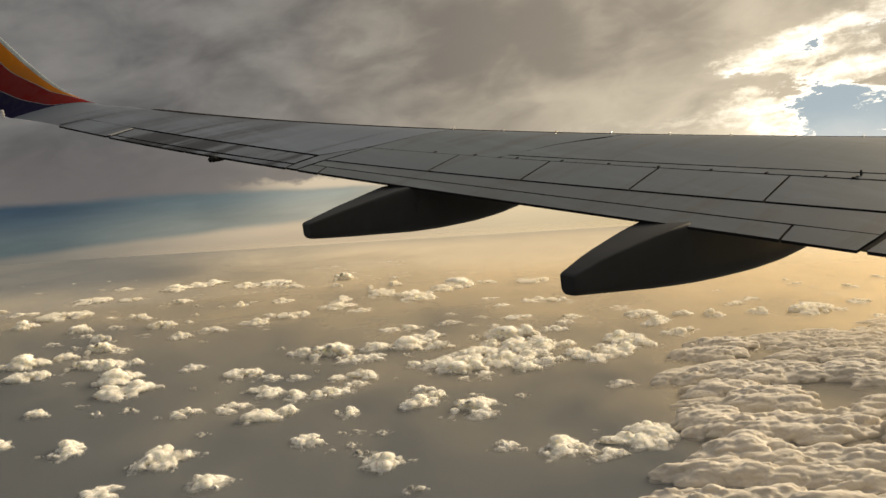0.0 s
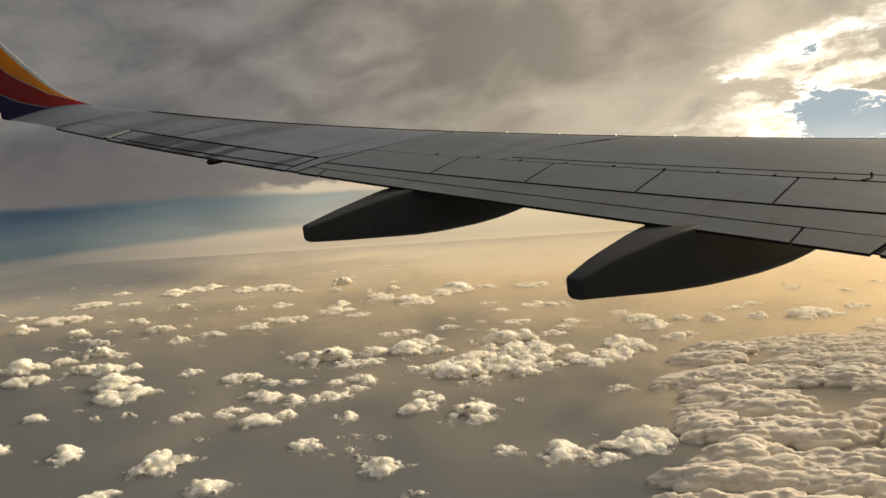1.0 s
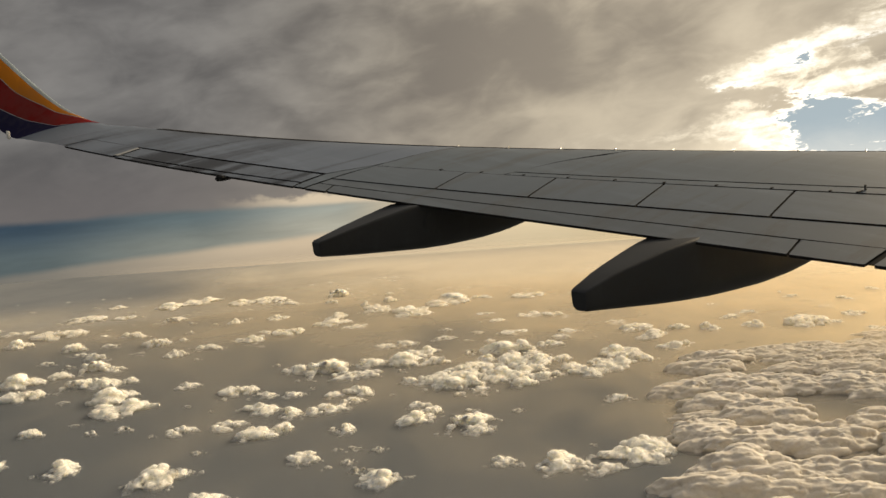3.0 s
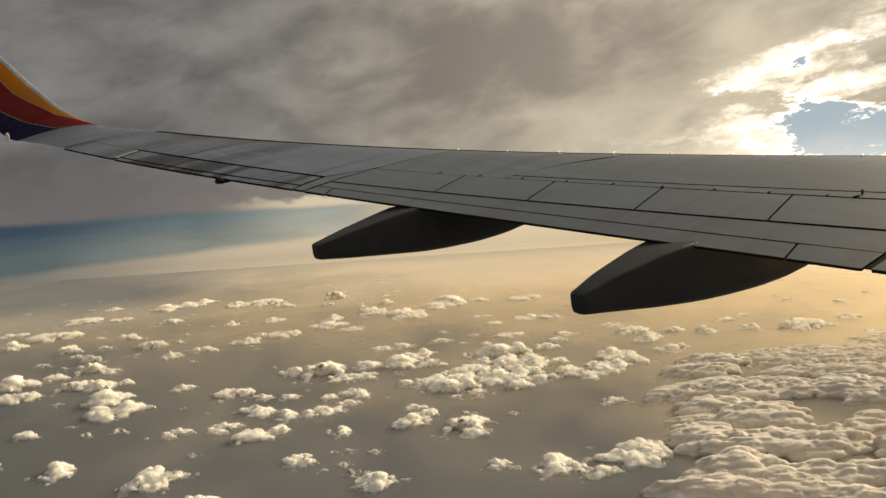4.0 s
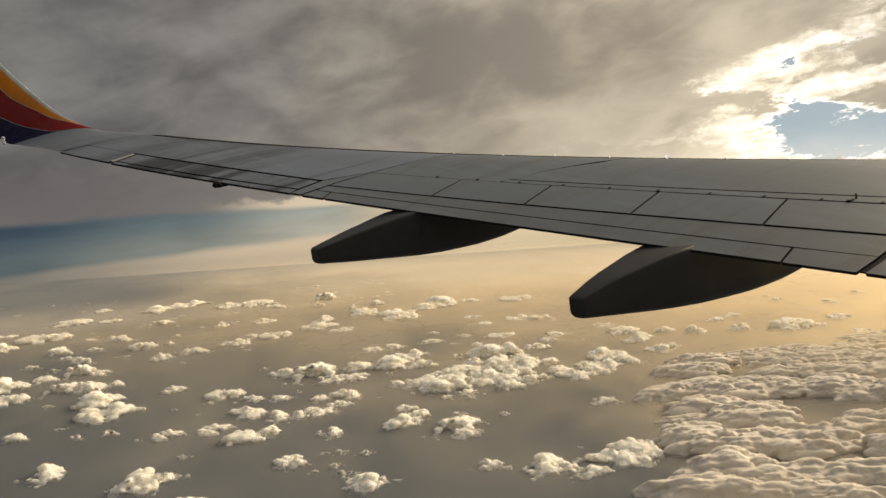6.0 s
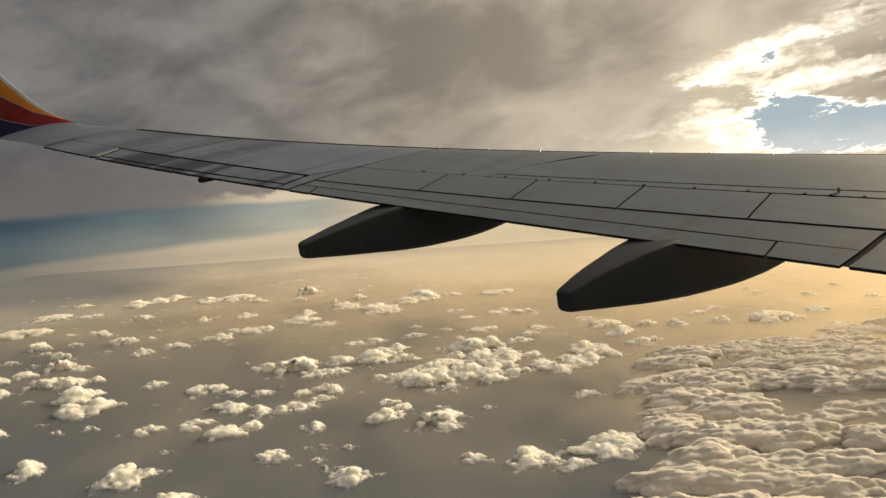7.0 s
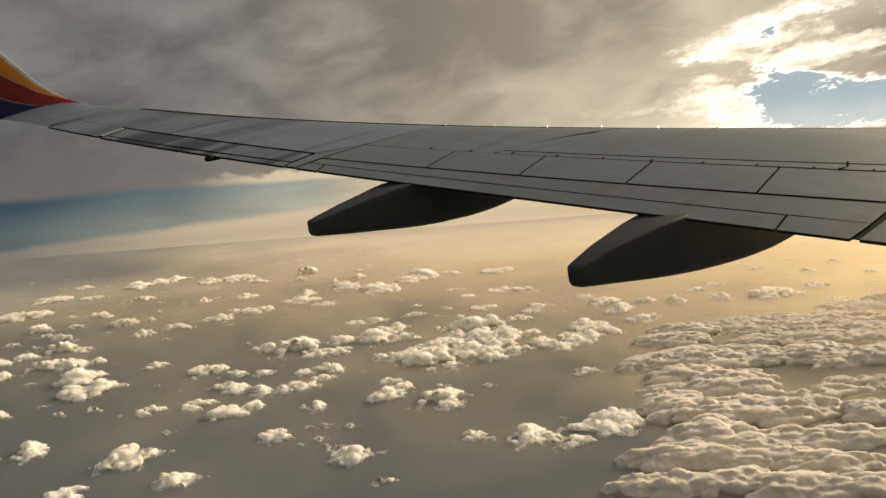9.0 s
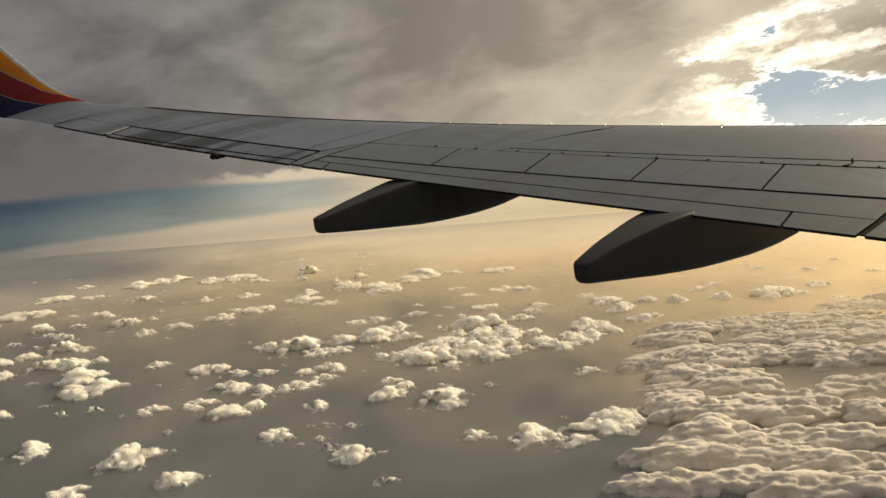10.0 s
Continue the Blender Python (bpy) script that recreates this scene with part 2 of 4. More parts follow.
RED = paint("red_paint", (0.150, 0.004, 0.005), 0.15, 0.30)
YELLOW = paint("orange_yellow_paint", (0.42, 0.150, 0.006), 0.15, 0.30)
WHITE = paint("pale_grey_paint", (0.23, 0.28, 0.33), 0.25, 0.34)
BRIGHT = plain("white_lens", (0.75, 0.76, 0.78), 0.3)
SEAL_GREY = plain("pale_seal", (0.30, 0.31, 0.32), 0.5)


def cloud_material(name, base, depth, grain, relief):
    """Dense vapour that light soaks into."""
    m, n, s = material(name)
    co = n.node("ShaderNodeTexCoord").outputs["Object"]
    soft = n.noise(co, 4.0, 4.0)
    col = n.mix(soft, base, tuple(min(0.97, c * 1.06) for c in base))
    n.put(s["Base Color"], col)
    s["Roughness"].default_value = 1.0
    s["Specular IOR Level"].default_value = 0.0
    s["Subsurface Weight"].default_value = 1.0
    s["Subsurface Radius"].default_value = (1.0, 0.95, 0.85)
    s["Subsurface Scale"].default_value = depth
    bump(n, s, n.noise(co, grain, 4.0, 0.55), 0.4, relief)
    return m


CLOUD = cloud_material("cloud_vapour", (0.98, 0.915, 0.805), 9.0, 15.0, 1.0)
# same vapour as CLOUD, with the bank's shade put into a darker base
CLOUD_BANK = cloud_material("shaded_bank_vapour", (0.66, 0.615, 0.545), 1.4, 0.24, 2.6)


def veil_material(name, base, scale, most):
    """Torn vapour round a cloud, thin enough to see through."""
    m = bpy.data.materials.new(name)
    m.use_nodes = True
    n = Net(m.node_tree)
    co = n.node("ShaderNodeTexCoord").outputs["Object"]
    vapour = n.node("ShaderNodeBsdfDiffuse")
    n.put(vapour.inputs[0], base)
    lit_through = n.node("ShaderNodeBsdfTranslucent")
    n.put(lit_through.inputs[0], base)
    both = n.node("ShaderNodeMixShader")
    both.inputs[0].default_value = 0.42
    n.put(both.inputs[1], vapour.outputs[0])
    n.put(both.inputs[2], lit_through.outputs[0])
    torn = n.node("ShaderNodeMixShader")
    n.put(torn.inputs[0], n.step(n.noise(co, scale, 5.0, 0.6, 0.4), 0.36, 0.68, 0.0, most))
    n.put(torn.inputs[1], n.node("ShaderNodeBsdfTransparent").outputs[0])
    n.put(torn.inputs[2], both.outputs[0])
    n.put(n.node("ShaderNodeOutputMaterial").inputs[0], torn.outputs[0])
    return m


WISP = veil_material("torn_vapour", (0.96, 0.91, 0.82), 9.0, 0.34)

m, n, s = material("hazy_sea")
co = n.node("ShaderNodeTexCoord").outputs["Object"]
patch = n.noise(n.vec("MULTIPLY", co, (1.0, 0.6, 1.0)), 0.0028, 5.0, 0.55, 0.5)
wisps = n.noise(n.vec("MULTIPLY", co, (1.0, 0.5, 1.0)), 0.011, 5.0, 0.6, 0.6)
tone = n.step(n.math("ADD", n.math("MULTIPLY", patch, 0.7), n.math("MULTIPLY", wisps, 0.3)), 0.36, 0.66)
n.put(s["Base Color"], n.mix(tone, (0.172, 0.188, 0.206), (0.214, 0.228, 0.244)))
s["Roughness"].default_value = 0.50
s["IOR"].default_value = 1.33
HAZE = m


# ---- numbers to shapes ----
def part(name, bm, mat, parent=None, label=""):
    """Links a bmesh (or a pair of vertex and face lists) as one mesh object under its parent."""
    me = bpy.data.meshes.new(name)
    if isinstance(bm, tuple):
        me.from_pydata(*[[tuple(v) for v in bm[0]], [], bm[1]])
        me.validate()
    else:
        bm.to_mesh(me)
        bm.free()
    me.materials.append(mat)
    ob = new(name, me)
    ob.parent = parent
    if label:
        ob["label"] = label
    return ob


def smooth(ob, angle=40.0):
    ob.data.shade_smooth()
    ob.data.set_sharp_from_angle(angle=radians(angle))
    return ob


TABLE = np.random.RandomState(7).permutation(256)
TABLE = np.concatenate([TABLE, TABLE, TABLE])
GRADS = np.random.RandomState(8).normal(size=(256, 3))
GRADS /= np.linalg.norm(GRADS, axis=1, keepdims=True)


def perlin(p):
    """Gradient noise for an array of places (n, 3), about -1 to 1."""
    i = np.floor(p).astype(int)
    q = p - i
    i &= 255
    fade = q * q * q * (q * (q * 6 - 15) + 10)
    out = 0
    for a in (0, 1):
        for b in (0, 1):
            for c in (0, 1):
                h = TABLE[TABLE[TABLE[(i[:, 0] + a) & 255] + ((i[:, 1] + b) & 255)] + ((i[:, 2] + c) & 255)]
                dot = ((q - (a, b, c)) * GRADS[h]).sum(1)
                k = np.abs(1 - a - fade[:, 0]) * np.abs(1 - b - fade[:, 1]) * np.abs(1 - c - fade[:, 2])
                out = out + k * dot
    return out * 1.6


def billow(p, octaves=4, gain=0.5):
    out, amp = 0, 1.0
    for o in range(octaves):
        out = out + amp * (2.6 * np.abs(perlin(p * 2.0 ** o + 11.3 * o)) - 0.75)
        amp *= gain
    return out / 1.9


def fractal(p, octaves=4, gain=0.5):
    out, amp = 0, 1.0
    for o in range(octaves):
        out = out + amp * perlin(p * 2.0 ** o + 5.7 * o)
        amp *= gain
    return out


# ---- the haze-covered sea, out to the horizon ----
bm = bmesh.new()
bmesh.ops.create_circle(bm, cap_ends=True, segments=256, radius=5400.0)
ground = part("ground", bm, HAZE)
ground.location = (0, 0, -70)
tagged(ground, "flat grey-brown haze lying over the sea far below", "ground", kind="structure")

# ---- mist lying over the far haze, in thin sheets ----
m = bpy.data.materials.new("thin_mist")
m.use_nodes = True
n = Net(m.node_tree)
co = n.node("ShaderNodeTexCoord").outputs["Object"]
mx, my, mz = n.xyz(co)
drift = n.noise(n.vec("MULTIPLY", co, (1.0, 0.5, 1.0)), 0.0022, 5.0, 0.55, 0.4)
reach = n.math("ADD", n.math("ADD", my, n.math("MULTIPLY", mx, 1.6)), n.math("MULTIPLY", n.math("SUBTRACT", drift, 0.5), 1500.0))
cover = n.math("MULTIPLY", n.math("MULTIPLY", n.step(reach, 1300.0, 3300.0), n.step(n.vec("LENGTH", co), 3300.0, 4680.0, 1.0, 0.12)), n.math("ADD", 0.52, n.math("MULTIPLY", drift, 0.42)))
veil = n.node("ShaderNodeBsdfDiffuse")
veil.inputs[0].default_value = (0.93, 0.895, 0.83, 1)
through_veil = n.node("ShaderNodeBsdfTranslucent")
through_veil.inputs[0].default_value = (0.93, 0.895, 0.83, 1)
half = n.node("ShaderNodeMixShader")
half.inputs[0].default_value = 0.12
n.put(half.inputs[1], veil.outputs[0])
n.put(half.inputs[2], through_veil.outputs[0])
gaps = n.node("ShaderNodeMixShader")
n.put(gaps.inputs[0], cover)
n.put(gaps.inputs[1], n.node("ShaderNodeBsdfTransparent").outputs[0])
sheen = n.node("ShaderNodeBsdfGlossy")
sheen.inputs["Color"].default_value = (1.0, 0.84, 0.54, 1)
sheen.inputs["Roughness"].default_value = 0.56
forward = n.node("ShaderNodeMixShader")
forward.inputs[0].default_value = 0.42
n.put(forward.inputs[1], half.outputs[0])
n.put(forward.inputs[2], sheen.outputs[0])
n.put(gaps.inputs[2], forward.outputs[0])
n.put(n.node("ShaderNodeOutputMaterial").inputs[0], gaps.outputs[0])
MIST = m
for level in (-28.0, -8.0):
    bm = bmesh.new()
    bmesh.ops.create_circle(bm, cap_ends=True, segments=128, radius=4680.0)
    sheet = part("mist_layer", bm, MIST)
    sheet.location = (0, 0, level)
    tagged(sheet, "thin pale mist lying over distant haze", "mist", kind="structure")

# ---- low haze in which the feet of the nearer clouds sink ----
def haze_material(name, near, far):
    """Thin haze; near, far: the share of what lies under it that it hides. Sun glow is painted into its colour."""
    m = bpy.data.materials.new(name)
    m.use_nodes = True
    n = Net(m.node_tree)
    co = n.node("ShaderNodeTexCoord").outputs["Object"]
    mx, my, mz = n.xyz(co)
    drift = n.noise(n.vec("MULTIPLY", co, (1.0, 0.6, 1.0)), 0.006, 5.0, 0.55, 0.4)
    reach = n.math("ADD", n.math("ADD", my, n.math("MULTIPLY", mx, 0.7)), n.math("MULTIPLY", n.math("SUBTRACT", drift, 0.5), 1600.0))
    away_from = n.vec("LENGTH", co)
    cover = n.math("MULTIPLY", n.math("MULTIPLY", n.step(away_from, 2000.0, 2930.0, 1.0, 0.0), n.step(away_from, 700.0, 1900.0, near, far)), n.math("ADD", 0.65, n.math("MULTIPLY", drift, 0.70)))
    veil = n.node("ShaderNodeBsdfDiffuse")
    # sunward glow put into the colour: grey nearby, cream far off and right
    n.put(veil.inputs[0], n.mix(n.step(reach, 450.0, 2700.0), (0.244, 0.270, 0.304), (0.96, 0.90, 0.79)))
    sheen = n.node("ShaderNodeBsdfGlossy")
    sheen.inputs["Color"].default_value = (1.0, 0.82, 0.48, 1)
    sheen.inputs["Roughness"].default_value = 0.56
    forward = n.node("ShaderNodeMixShader")
    # more warm gloss towards the sun, in place of scattered sunlight
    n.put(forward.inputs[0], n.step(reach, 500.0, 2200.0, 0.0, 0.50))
    n.put(forward.inputs[1], veil.outputs[0])
    n.put(forward.inputs[2], sheen.outputs[0])
    gaps = n.node("ShaderNodeMixShader")
    n.put(gaps.inputs[0], cover)
    n.put(gaps.inputs[1], n.node("ShaderNodeBsdfTransparent").outputs[0])
    n.put(gaps.inputs[2], forward.outputs[0])
    n.put(n.node("ShaderNodeOutputMaterial").inputs[0], gaps.outputs[0])
    return m


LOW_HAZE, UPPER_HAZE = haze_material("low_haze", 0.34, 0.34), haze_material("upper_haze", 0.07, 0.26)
# the highest sheet is added to pale the far clouds with distance
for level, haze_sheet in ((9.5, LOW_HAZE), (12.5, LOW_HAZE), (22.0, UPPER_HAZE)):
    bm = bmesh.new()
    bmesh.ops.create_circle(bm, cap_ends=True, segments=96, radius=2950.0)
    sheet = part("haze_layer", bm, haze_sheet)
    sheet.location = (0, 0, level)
    tagged(sheet, "thin haze over low clouds, sun glow painted from grey to cream", "haze", kind="structure")

# ---- the wing ----
# its own axes: x along the flight, y out along the wing, z up; leaning as the aircraft banks
wing = new("airplane_wing")
wing.matrix_world = Matrix(((0.78385, -0.61798, -0.06069, 10.2491), (0.60743, 0.7834, -0.13161, 6.0373), (0.12887, 0.0663, 0.98944, 249.4309), (0, 0, 0, 1)))
tagged(wing, "grey metal airliner wing with spoilers, flaps and a striped upturned tip", "wing")
KINK, TIP = 5.6, 17.0


def chord(y):
    return 4.3 + (1.45 - 4.3) * (y - KINK) / (TIP - KINK)


def thickness(c):
    return 0.55 * (0.2969 * math.sqrt(c) - 0.126 * c - 0.3516 * c ** 2 + 0.2843 * c ** 3 - 0.1036 * c ** 4)


def mean_line(y, c):
    u, k = y - KINK, chord(y)
    z = 0.10256 * u + 0.00031 * u * u + 0.0002815 * u ** 3 - (0.03409 - 0.00287 * u) * (c - 0.3) * k
    z += 0.05339 * math.sin((u - 0.5) / 11 * math.pi) * min(1.0, max(0.0, 2 * c - 1))
    return Vector((-0.53 * u - c * k, y, z))


def upper(y, c, up=0.0):
    return mean_line(y, c) + Vector((0, 0, chord(y) * thickness(max(c, 0.0)) + up))


def lower(y, c):
    return mean_line(y, c) - Vector((0, 0, chord(y) * thickness(c) * 0.75 + 0.025))


def core():
    """The dark structure under the skin panels, seen in their joints."""
    ys = np.linspace(3.4, 16.3, 44)
    cs = [0.0, 0.01, 0.03, 0.07, 0.14, 0.25, 0.4, 0.55, 0.7, 0.85, 0.985]
    verts, faces = [], []
    for y in ys:
        verts += [upper(y, c, -0.022) for c in cs] + [lower(y, c) + Vector((0, 0, 0.004)) for c in reversed(cs)]
    k = 2 * len(cs)
    for i in range(len(ys) - 1):
        for j in range(k):
            a, b = i * k + j, i * k + (j + 1) % k
            faces.append((a, a + k, b + k, b))
    faces += [tuple(range(k)), tuple(range((len(ys) - 1) * k, len(ys) * k))[::-1]]
    return verts, faces


part("wing_box", core(), SEAL, wing, "dark inner structure seen in the panel joints")


def plate(name, inner, outer, mat, label="", up=0.0, deep=0.024, gap=0.011, rows=0):
    """A skin panel between its inner edge and outer edge, each a list of (y, c) from front to back; gap: the joint left round it."""
    ny = max(2, int(abs(outer[0][0] - inner[0][0]) / 0.3) + 1)

    def edge(points, v):
        t = v * (len(points) - 1)
        i = min(int(t), len(points) - 2)
        f = t - i
        return tuple(points[i][k] * (1 - f) + points[i + 1][k] * f for k in (0, 1))

    long = max(abs(inner[-1][1] - inner[0][1]), abs(outer[-1][1] - outer[0][1])) * chord(inner[0][0])
    nc = rows or max(2, int(long / 0.14) + 1)
    top, low = [], []
    for i in range(ny + 1):
        for j in range(nc + 1):
            v = j / nc
            a, b = edge(inner, v), edge(outer, v)
            span = abs(b[0] - a[0]) + 1e-6
            u = gap / span + (1 - 2 * gap / span) * i / ny
            y, c = a[0] * (1 - u) + b[0] * u, a[1] * (1 - u) + b[1] * u
            squeeze = gap / chord(y)
            if j == 0:
                c += squeeze
            elif j == nc:
                c -= squeeze
            c = max(c, 0.0)
            top.append(upper(y, c, up))
            low.append(upper(y, c, up - deep))
    s = nc + 1
    verts = top + low
    base = len(top)
    flip = outer[0][0] > inner[0][0]
    faces = []
    for i in range(ny):
        for j in range(nc):
            a = i * s + j
            faces.append((a, a + 1, a + s + 1, a + s))
            a += base
            faces.append((a, a + s, a + s + 1, a + 1))
    rim = [i * s for i in range(ny + 1)] + [ny * s + j for j in range(1, s)] + [i * s + nc for i in range(ny - 1, -1, -1)] + [j for j in range(nc - 1, 0, -1)]
    for a, b in zip(rim, rim[1:] + rim[:1]):
        faces.append((a, b, b + base, a + base))
    if not flip:
        faces = [f[::-1] for f in faces]
    ob = smooth(part(name, (verts, faces), mat, wing, label), 35)
    ob.data.materials.append(SEAL)
    for f in ob.data.polygons:
        if min(f.vertices) >= base or max(f.vertices) >= base:
            f.material_index = 1
    return ob


def line(points):
    return [(y, c) for y, c in points]


def hinge_c(y):
    return 0.617


def spoiler_end(y):
    return 0.805 + 0.008 * (y - 5.7)


def aileron_hinge(y):
    return 0.795 - 0.0165 * (y - 11.85)


# the fixed skin, from the leading edge back
front_in, front_out = 3.5, 9.9
plate("skin_panel", line([(front_in, 0.0), (front_in, 0.2), (front_in, 0.4), (front_in, 0.553)]), line([(9.45, 0.0), (9.50, 0.25), (9.75, 0.40), (9.90, 0.572)]), WING_GREY)
plate("rear_spar_strip", line([(front_in, 0.555), (front_in, 0.607)]), line([(9.9, 0.574), (9.9, 0.617)]), WING_GREY, gap=0.012)
plate("skin_panel", line([(9.45, 0.0), (9.50, 0.20), (9.75, 0.40), (9.91, 0.617)]), line([(11.60, 0.0), (11.61, 0.2), (11.62, 0.4), (11.63, 0.613)]), WING_GREY, gap=0.006)
plate("skin_panel", line([(11.60, 0.0), (11.61, 0.3), (11.64, 0.6), (11.87, 0.795)]), line([(14.50, 0.0), (14.42, 0.25), (14.45, 0.5), (14.45, aileron_hinge(14.45))]), WING_TIP, gap=0.004)
plate("skin_panel", line([(14.50, 0.0), (14.42, 0.25), (14.45, 0.5), (14.45, aileron_hinge(14.45))]), line([(16.32, 0.0), (16.32, 0.25), (16.32, 0.5), (16.32, 0.735)]), WING_TIP, gap=0.004)
plate("closing_strip", line([(11.62, 0.617), (11.64, 0.80), (11.62, 1.0)]), line([(11.645, 0.605), (11.86, 0.80), (11.79, 1.0)]), WING_GREY, gap=0.008)
plate("tip_panel", line([(15.32, 0.739), (15.20, 1.0)]), line([(16.32, 0.735), (16.32, 1.0)]), WING_TIP, gap=0.008)
# spoilers
front_y = [5.45, 6.855, 8.10, 9.275, 10.38, 11.61]
back_y = [5.30, 6.69, 7.93, 9.08, 10.20, 11.62]
for i in range(5):
    a, b = front_y[i], front_y[i + 1]
    c, d = back_y[i], back_y[i + 1]
    sp = plate("spoiler", line([(a, hinge_c(a)), (c, spoiler_end(c))]), line([(b, hinge_c(b)), (d, spoiler_end(d))]), PANEL_GREY, "flat grey spoiler panel lying flush", 0.003, 0.026, 0.011 if i < 4 else 0.008)
plate("inner_panel", line([(3.5, 0.610), (3.5, 0.80)]), line([(5.45, 0.617), (5.30, 0.802)]), PANEL_GREY)
# flaps
plate("flap", line([(5.53, spoiler_end(5.5) + 0.004), (5.53, 0.918)]), line([(11.625, spoiler_end(11.6)), (11.61, 0.922)]), FLAP_GREY, "long retracted trailing-edge flap", -0.004, 0.03, 0.007)
plate("flap_tab", line([(6.21, 0.921), (6.15, 1.0)]), line([(11.38, 0.924), (11.28, 1.0)]), FLAP_GREY, "narrow aft flap section", -0.004, 0.026, 0.008)
plate("flap_end", line([(5.53, 0.918), (5.55, 1.0)]), line([(6.20, 0.921), (6.14, 1.0)]), FLAP_GREY, "", -0.004, 0.026, 0.004)
plate("flap_end", line([(11.39, 0.924), (11.29, 1.0)]), line([(11.615, 0.924), (11.61, 1.0)]), FLAP_GREY, "", -0.004, 0.026, 0.004)
plate("inner_flap", line([(3.5, 0.806), (3.5, 0.9), (3.5, 1.0)]), line([(5.50, 0.806), (5.48, 0.9), (5.50, 1.0)]), FLAP_GREY, "", -0.004, 0.03, 0.016)
# aileron
aileron = plate("aileron", line([(11.88, aileron_hinge(11.9) + 0.008), (11.84, 0.942)]), line([(15.28, aileron_hinge(15.3) + 0.010), (15.20, 0.955)]), AILERON_GREY, "grey aileron stained with dark streaks", -0.004, 0.03, 0.019)
aileron_tab = plate("aileron_tab", line([(11.84, 0.944), (11.80, 1.0)]), line([(13.66, 0.957), (13.60, 1.0)]), AILERON_GREY, "", -0.004, 0.026, 0.009)
plate("aileron_edge", line([(13.66, 0.957), (13.60, 1.0)]), line([(15.20, 0.957), (15.16, 1.0)]), AILERON_GREY, "", -0.004, 0.026, 0.004)


aileron_tab.parent = aileron

# ---- the upturned wing tip with its stripes ----
STATIONS = [  # leading edge, trailing edge
    ((-5.675, 16.32, 1.475), (-7.305, 16.32, 1.50)),
    ((-5.95, 16.70, 1.585), (-7.42, 16.70, 1.57)),
    ((-6.45, 17.05, 1.74), (-7.62, 17.05, 1.655)),
    ((-6.85, 17.20, 2.005), (-7.82, 17.20, 1.74)),
    ((-7.22, 17.32, 2.43), (-8.05, 17.32, 2.08)),
    ((-7.70, 17.50, 3.12), (-8.40, 17.50, 2.93)),
    ((-8.35, 17.75, 4.10), (-8.85, 17.75, 4.05)),
]


def spline(points, t):
    """A smooth curve through points, t from 0 to len - 1."""
    i = min(int(t), len(points) - 2)
    f = t - i
    p = [Vector(points[max(0, min(len(points) - 1, k))]) for k in (i - 1, i, i + 1, i + 2)]
    return 0.5 * (2 * p[1] + (p[2] - p[0]) * f + (2 * p[0] - 5 * p[1] + 4 * p[2] - p[3]) * f * f + (3 * p[1] - p[0] - 3 * p[2] + p[3]) * f ** 3)


LEADS, TRAILS = [a for a, b in STATIONS], [b for a, b in STATIONS]


def winglet_point(t, c, side):
    a, b = spline(LEADS, t), spline(TRAILS, t)
    along = b - a
    rise = spline(LEADS, min(t + 0.05, 6.0)) - spline(LEADS, max(t - 0.05, 0.0)) + spline(TRAILS, min(t + 0.05, 6.0)) - spline(TRAILS, max(t - 0.05, 0.0))
    normal = along.cross(rise).normalized()
    if normal.z < 0 and t < 2 or normal.y > 0 and t >= 2:
        normal = -normal
    thin = 0.9 if t < 1 else 0.75
    return a + along * c + normal * side * thickness(c) * along.length * thin


def band(name, lo, hi, mat, t0, t1, label="", under=None):
    """A strip of the winglet between two chord fractions that run with its height, both faces."""
    nt, nc = 44, 10
    verts, faces = [], []
    for sgn in (1, -1):
        for i in range(nt + 1):
            t = t0 + (t1 - t0) * i / nt
            a, b = lo(t), hi(t)
            for j in range(nc + 1):
                verts.append(winglet_point(t, min(1.0, max(0.0, a + (b - a) * j / nc)), sgn))
    s = nc + 1
    off = (nt + 1) * s
    for i in range(nt):
        for j in range(nc):
            a = i * s + j
            faces += [(a, a + s, a + s + 1, a + 1), (off + a, off + a + 1, off + a + s + 1, off + a + s)]
    return smooth(part(name, (verts, faces), mat, under or wing, label), 50)


def curve(*pairs):
    ts, vs = zip(*pairs)
    return lambda t: float(np.interp(t, ts, vs))


zero, one = curve((0, 0.0), (6, 0.0)), curve((0, 1.0), (6, 1.0))
b_edge = curve((0, 0.0), (2.6, 0.0), (3, 0.055), (4, 0.085), (5, 0.10), (6, 0.12))
b_yellow = curve((0, 0.0), (2.3, 0.0), (2.75, 0.08), (3.1, 0.18), (3.53, 0.22), (3.87, 0.30), (4.15, 0.37), (4.5, 0.39), (6, 0.5))
b_red = curve((0, 0.0), (1.95, 0.0), (2.1, 0.1), (2.25, 0.25), (2.5, 0.44), (2.9, 0.50), (3.25, 0.59), (3.67, 0.67), (4, 0.76), (5, 0.9), (6, 1.0))
b_blue = curve((0, 0.0), (1.95, 0.0), (2.1, 0.1), (2.25, 0.25), (2.38, 0.45), (2.46, 0.72), (2.53, 1.0), (6, 1.0))
winglet = band("winglet", b_blue, one, WING_TIP, 0.0, 2.53, "upturned wing tip painted in curved stripes")
band("leading_strip", zero, b_edge, WHITE, 2.6, 6.0, "pale grey leading edge", winglet)
band("yellow_stripe", b_edge, lambda t: b_yellow(t) - 0.012, YELLOW, 2.4, 6.0, "orange-yellow painted stripe", winglet)
band("pale_line", lambda t: b_yellow(t) - 0.014, b_yellow, WHITE, 2.4, 6.0, "thin pale line", winglet)
band("red_stripe", b_yellow, lambda t: b_red(t) - 0.012, RED, 1.95, 6.0, "red painted stripe", winglet)
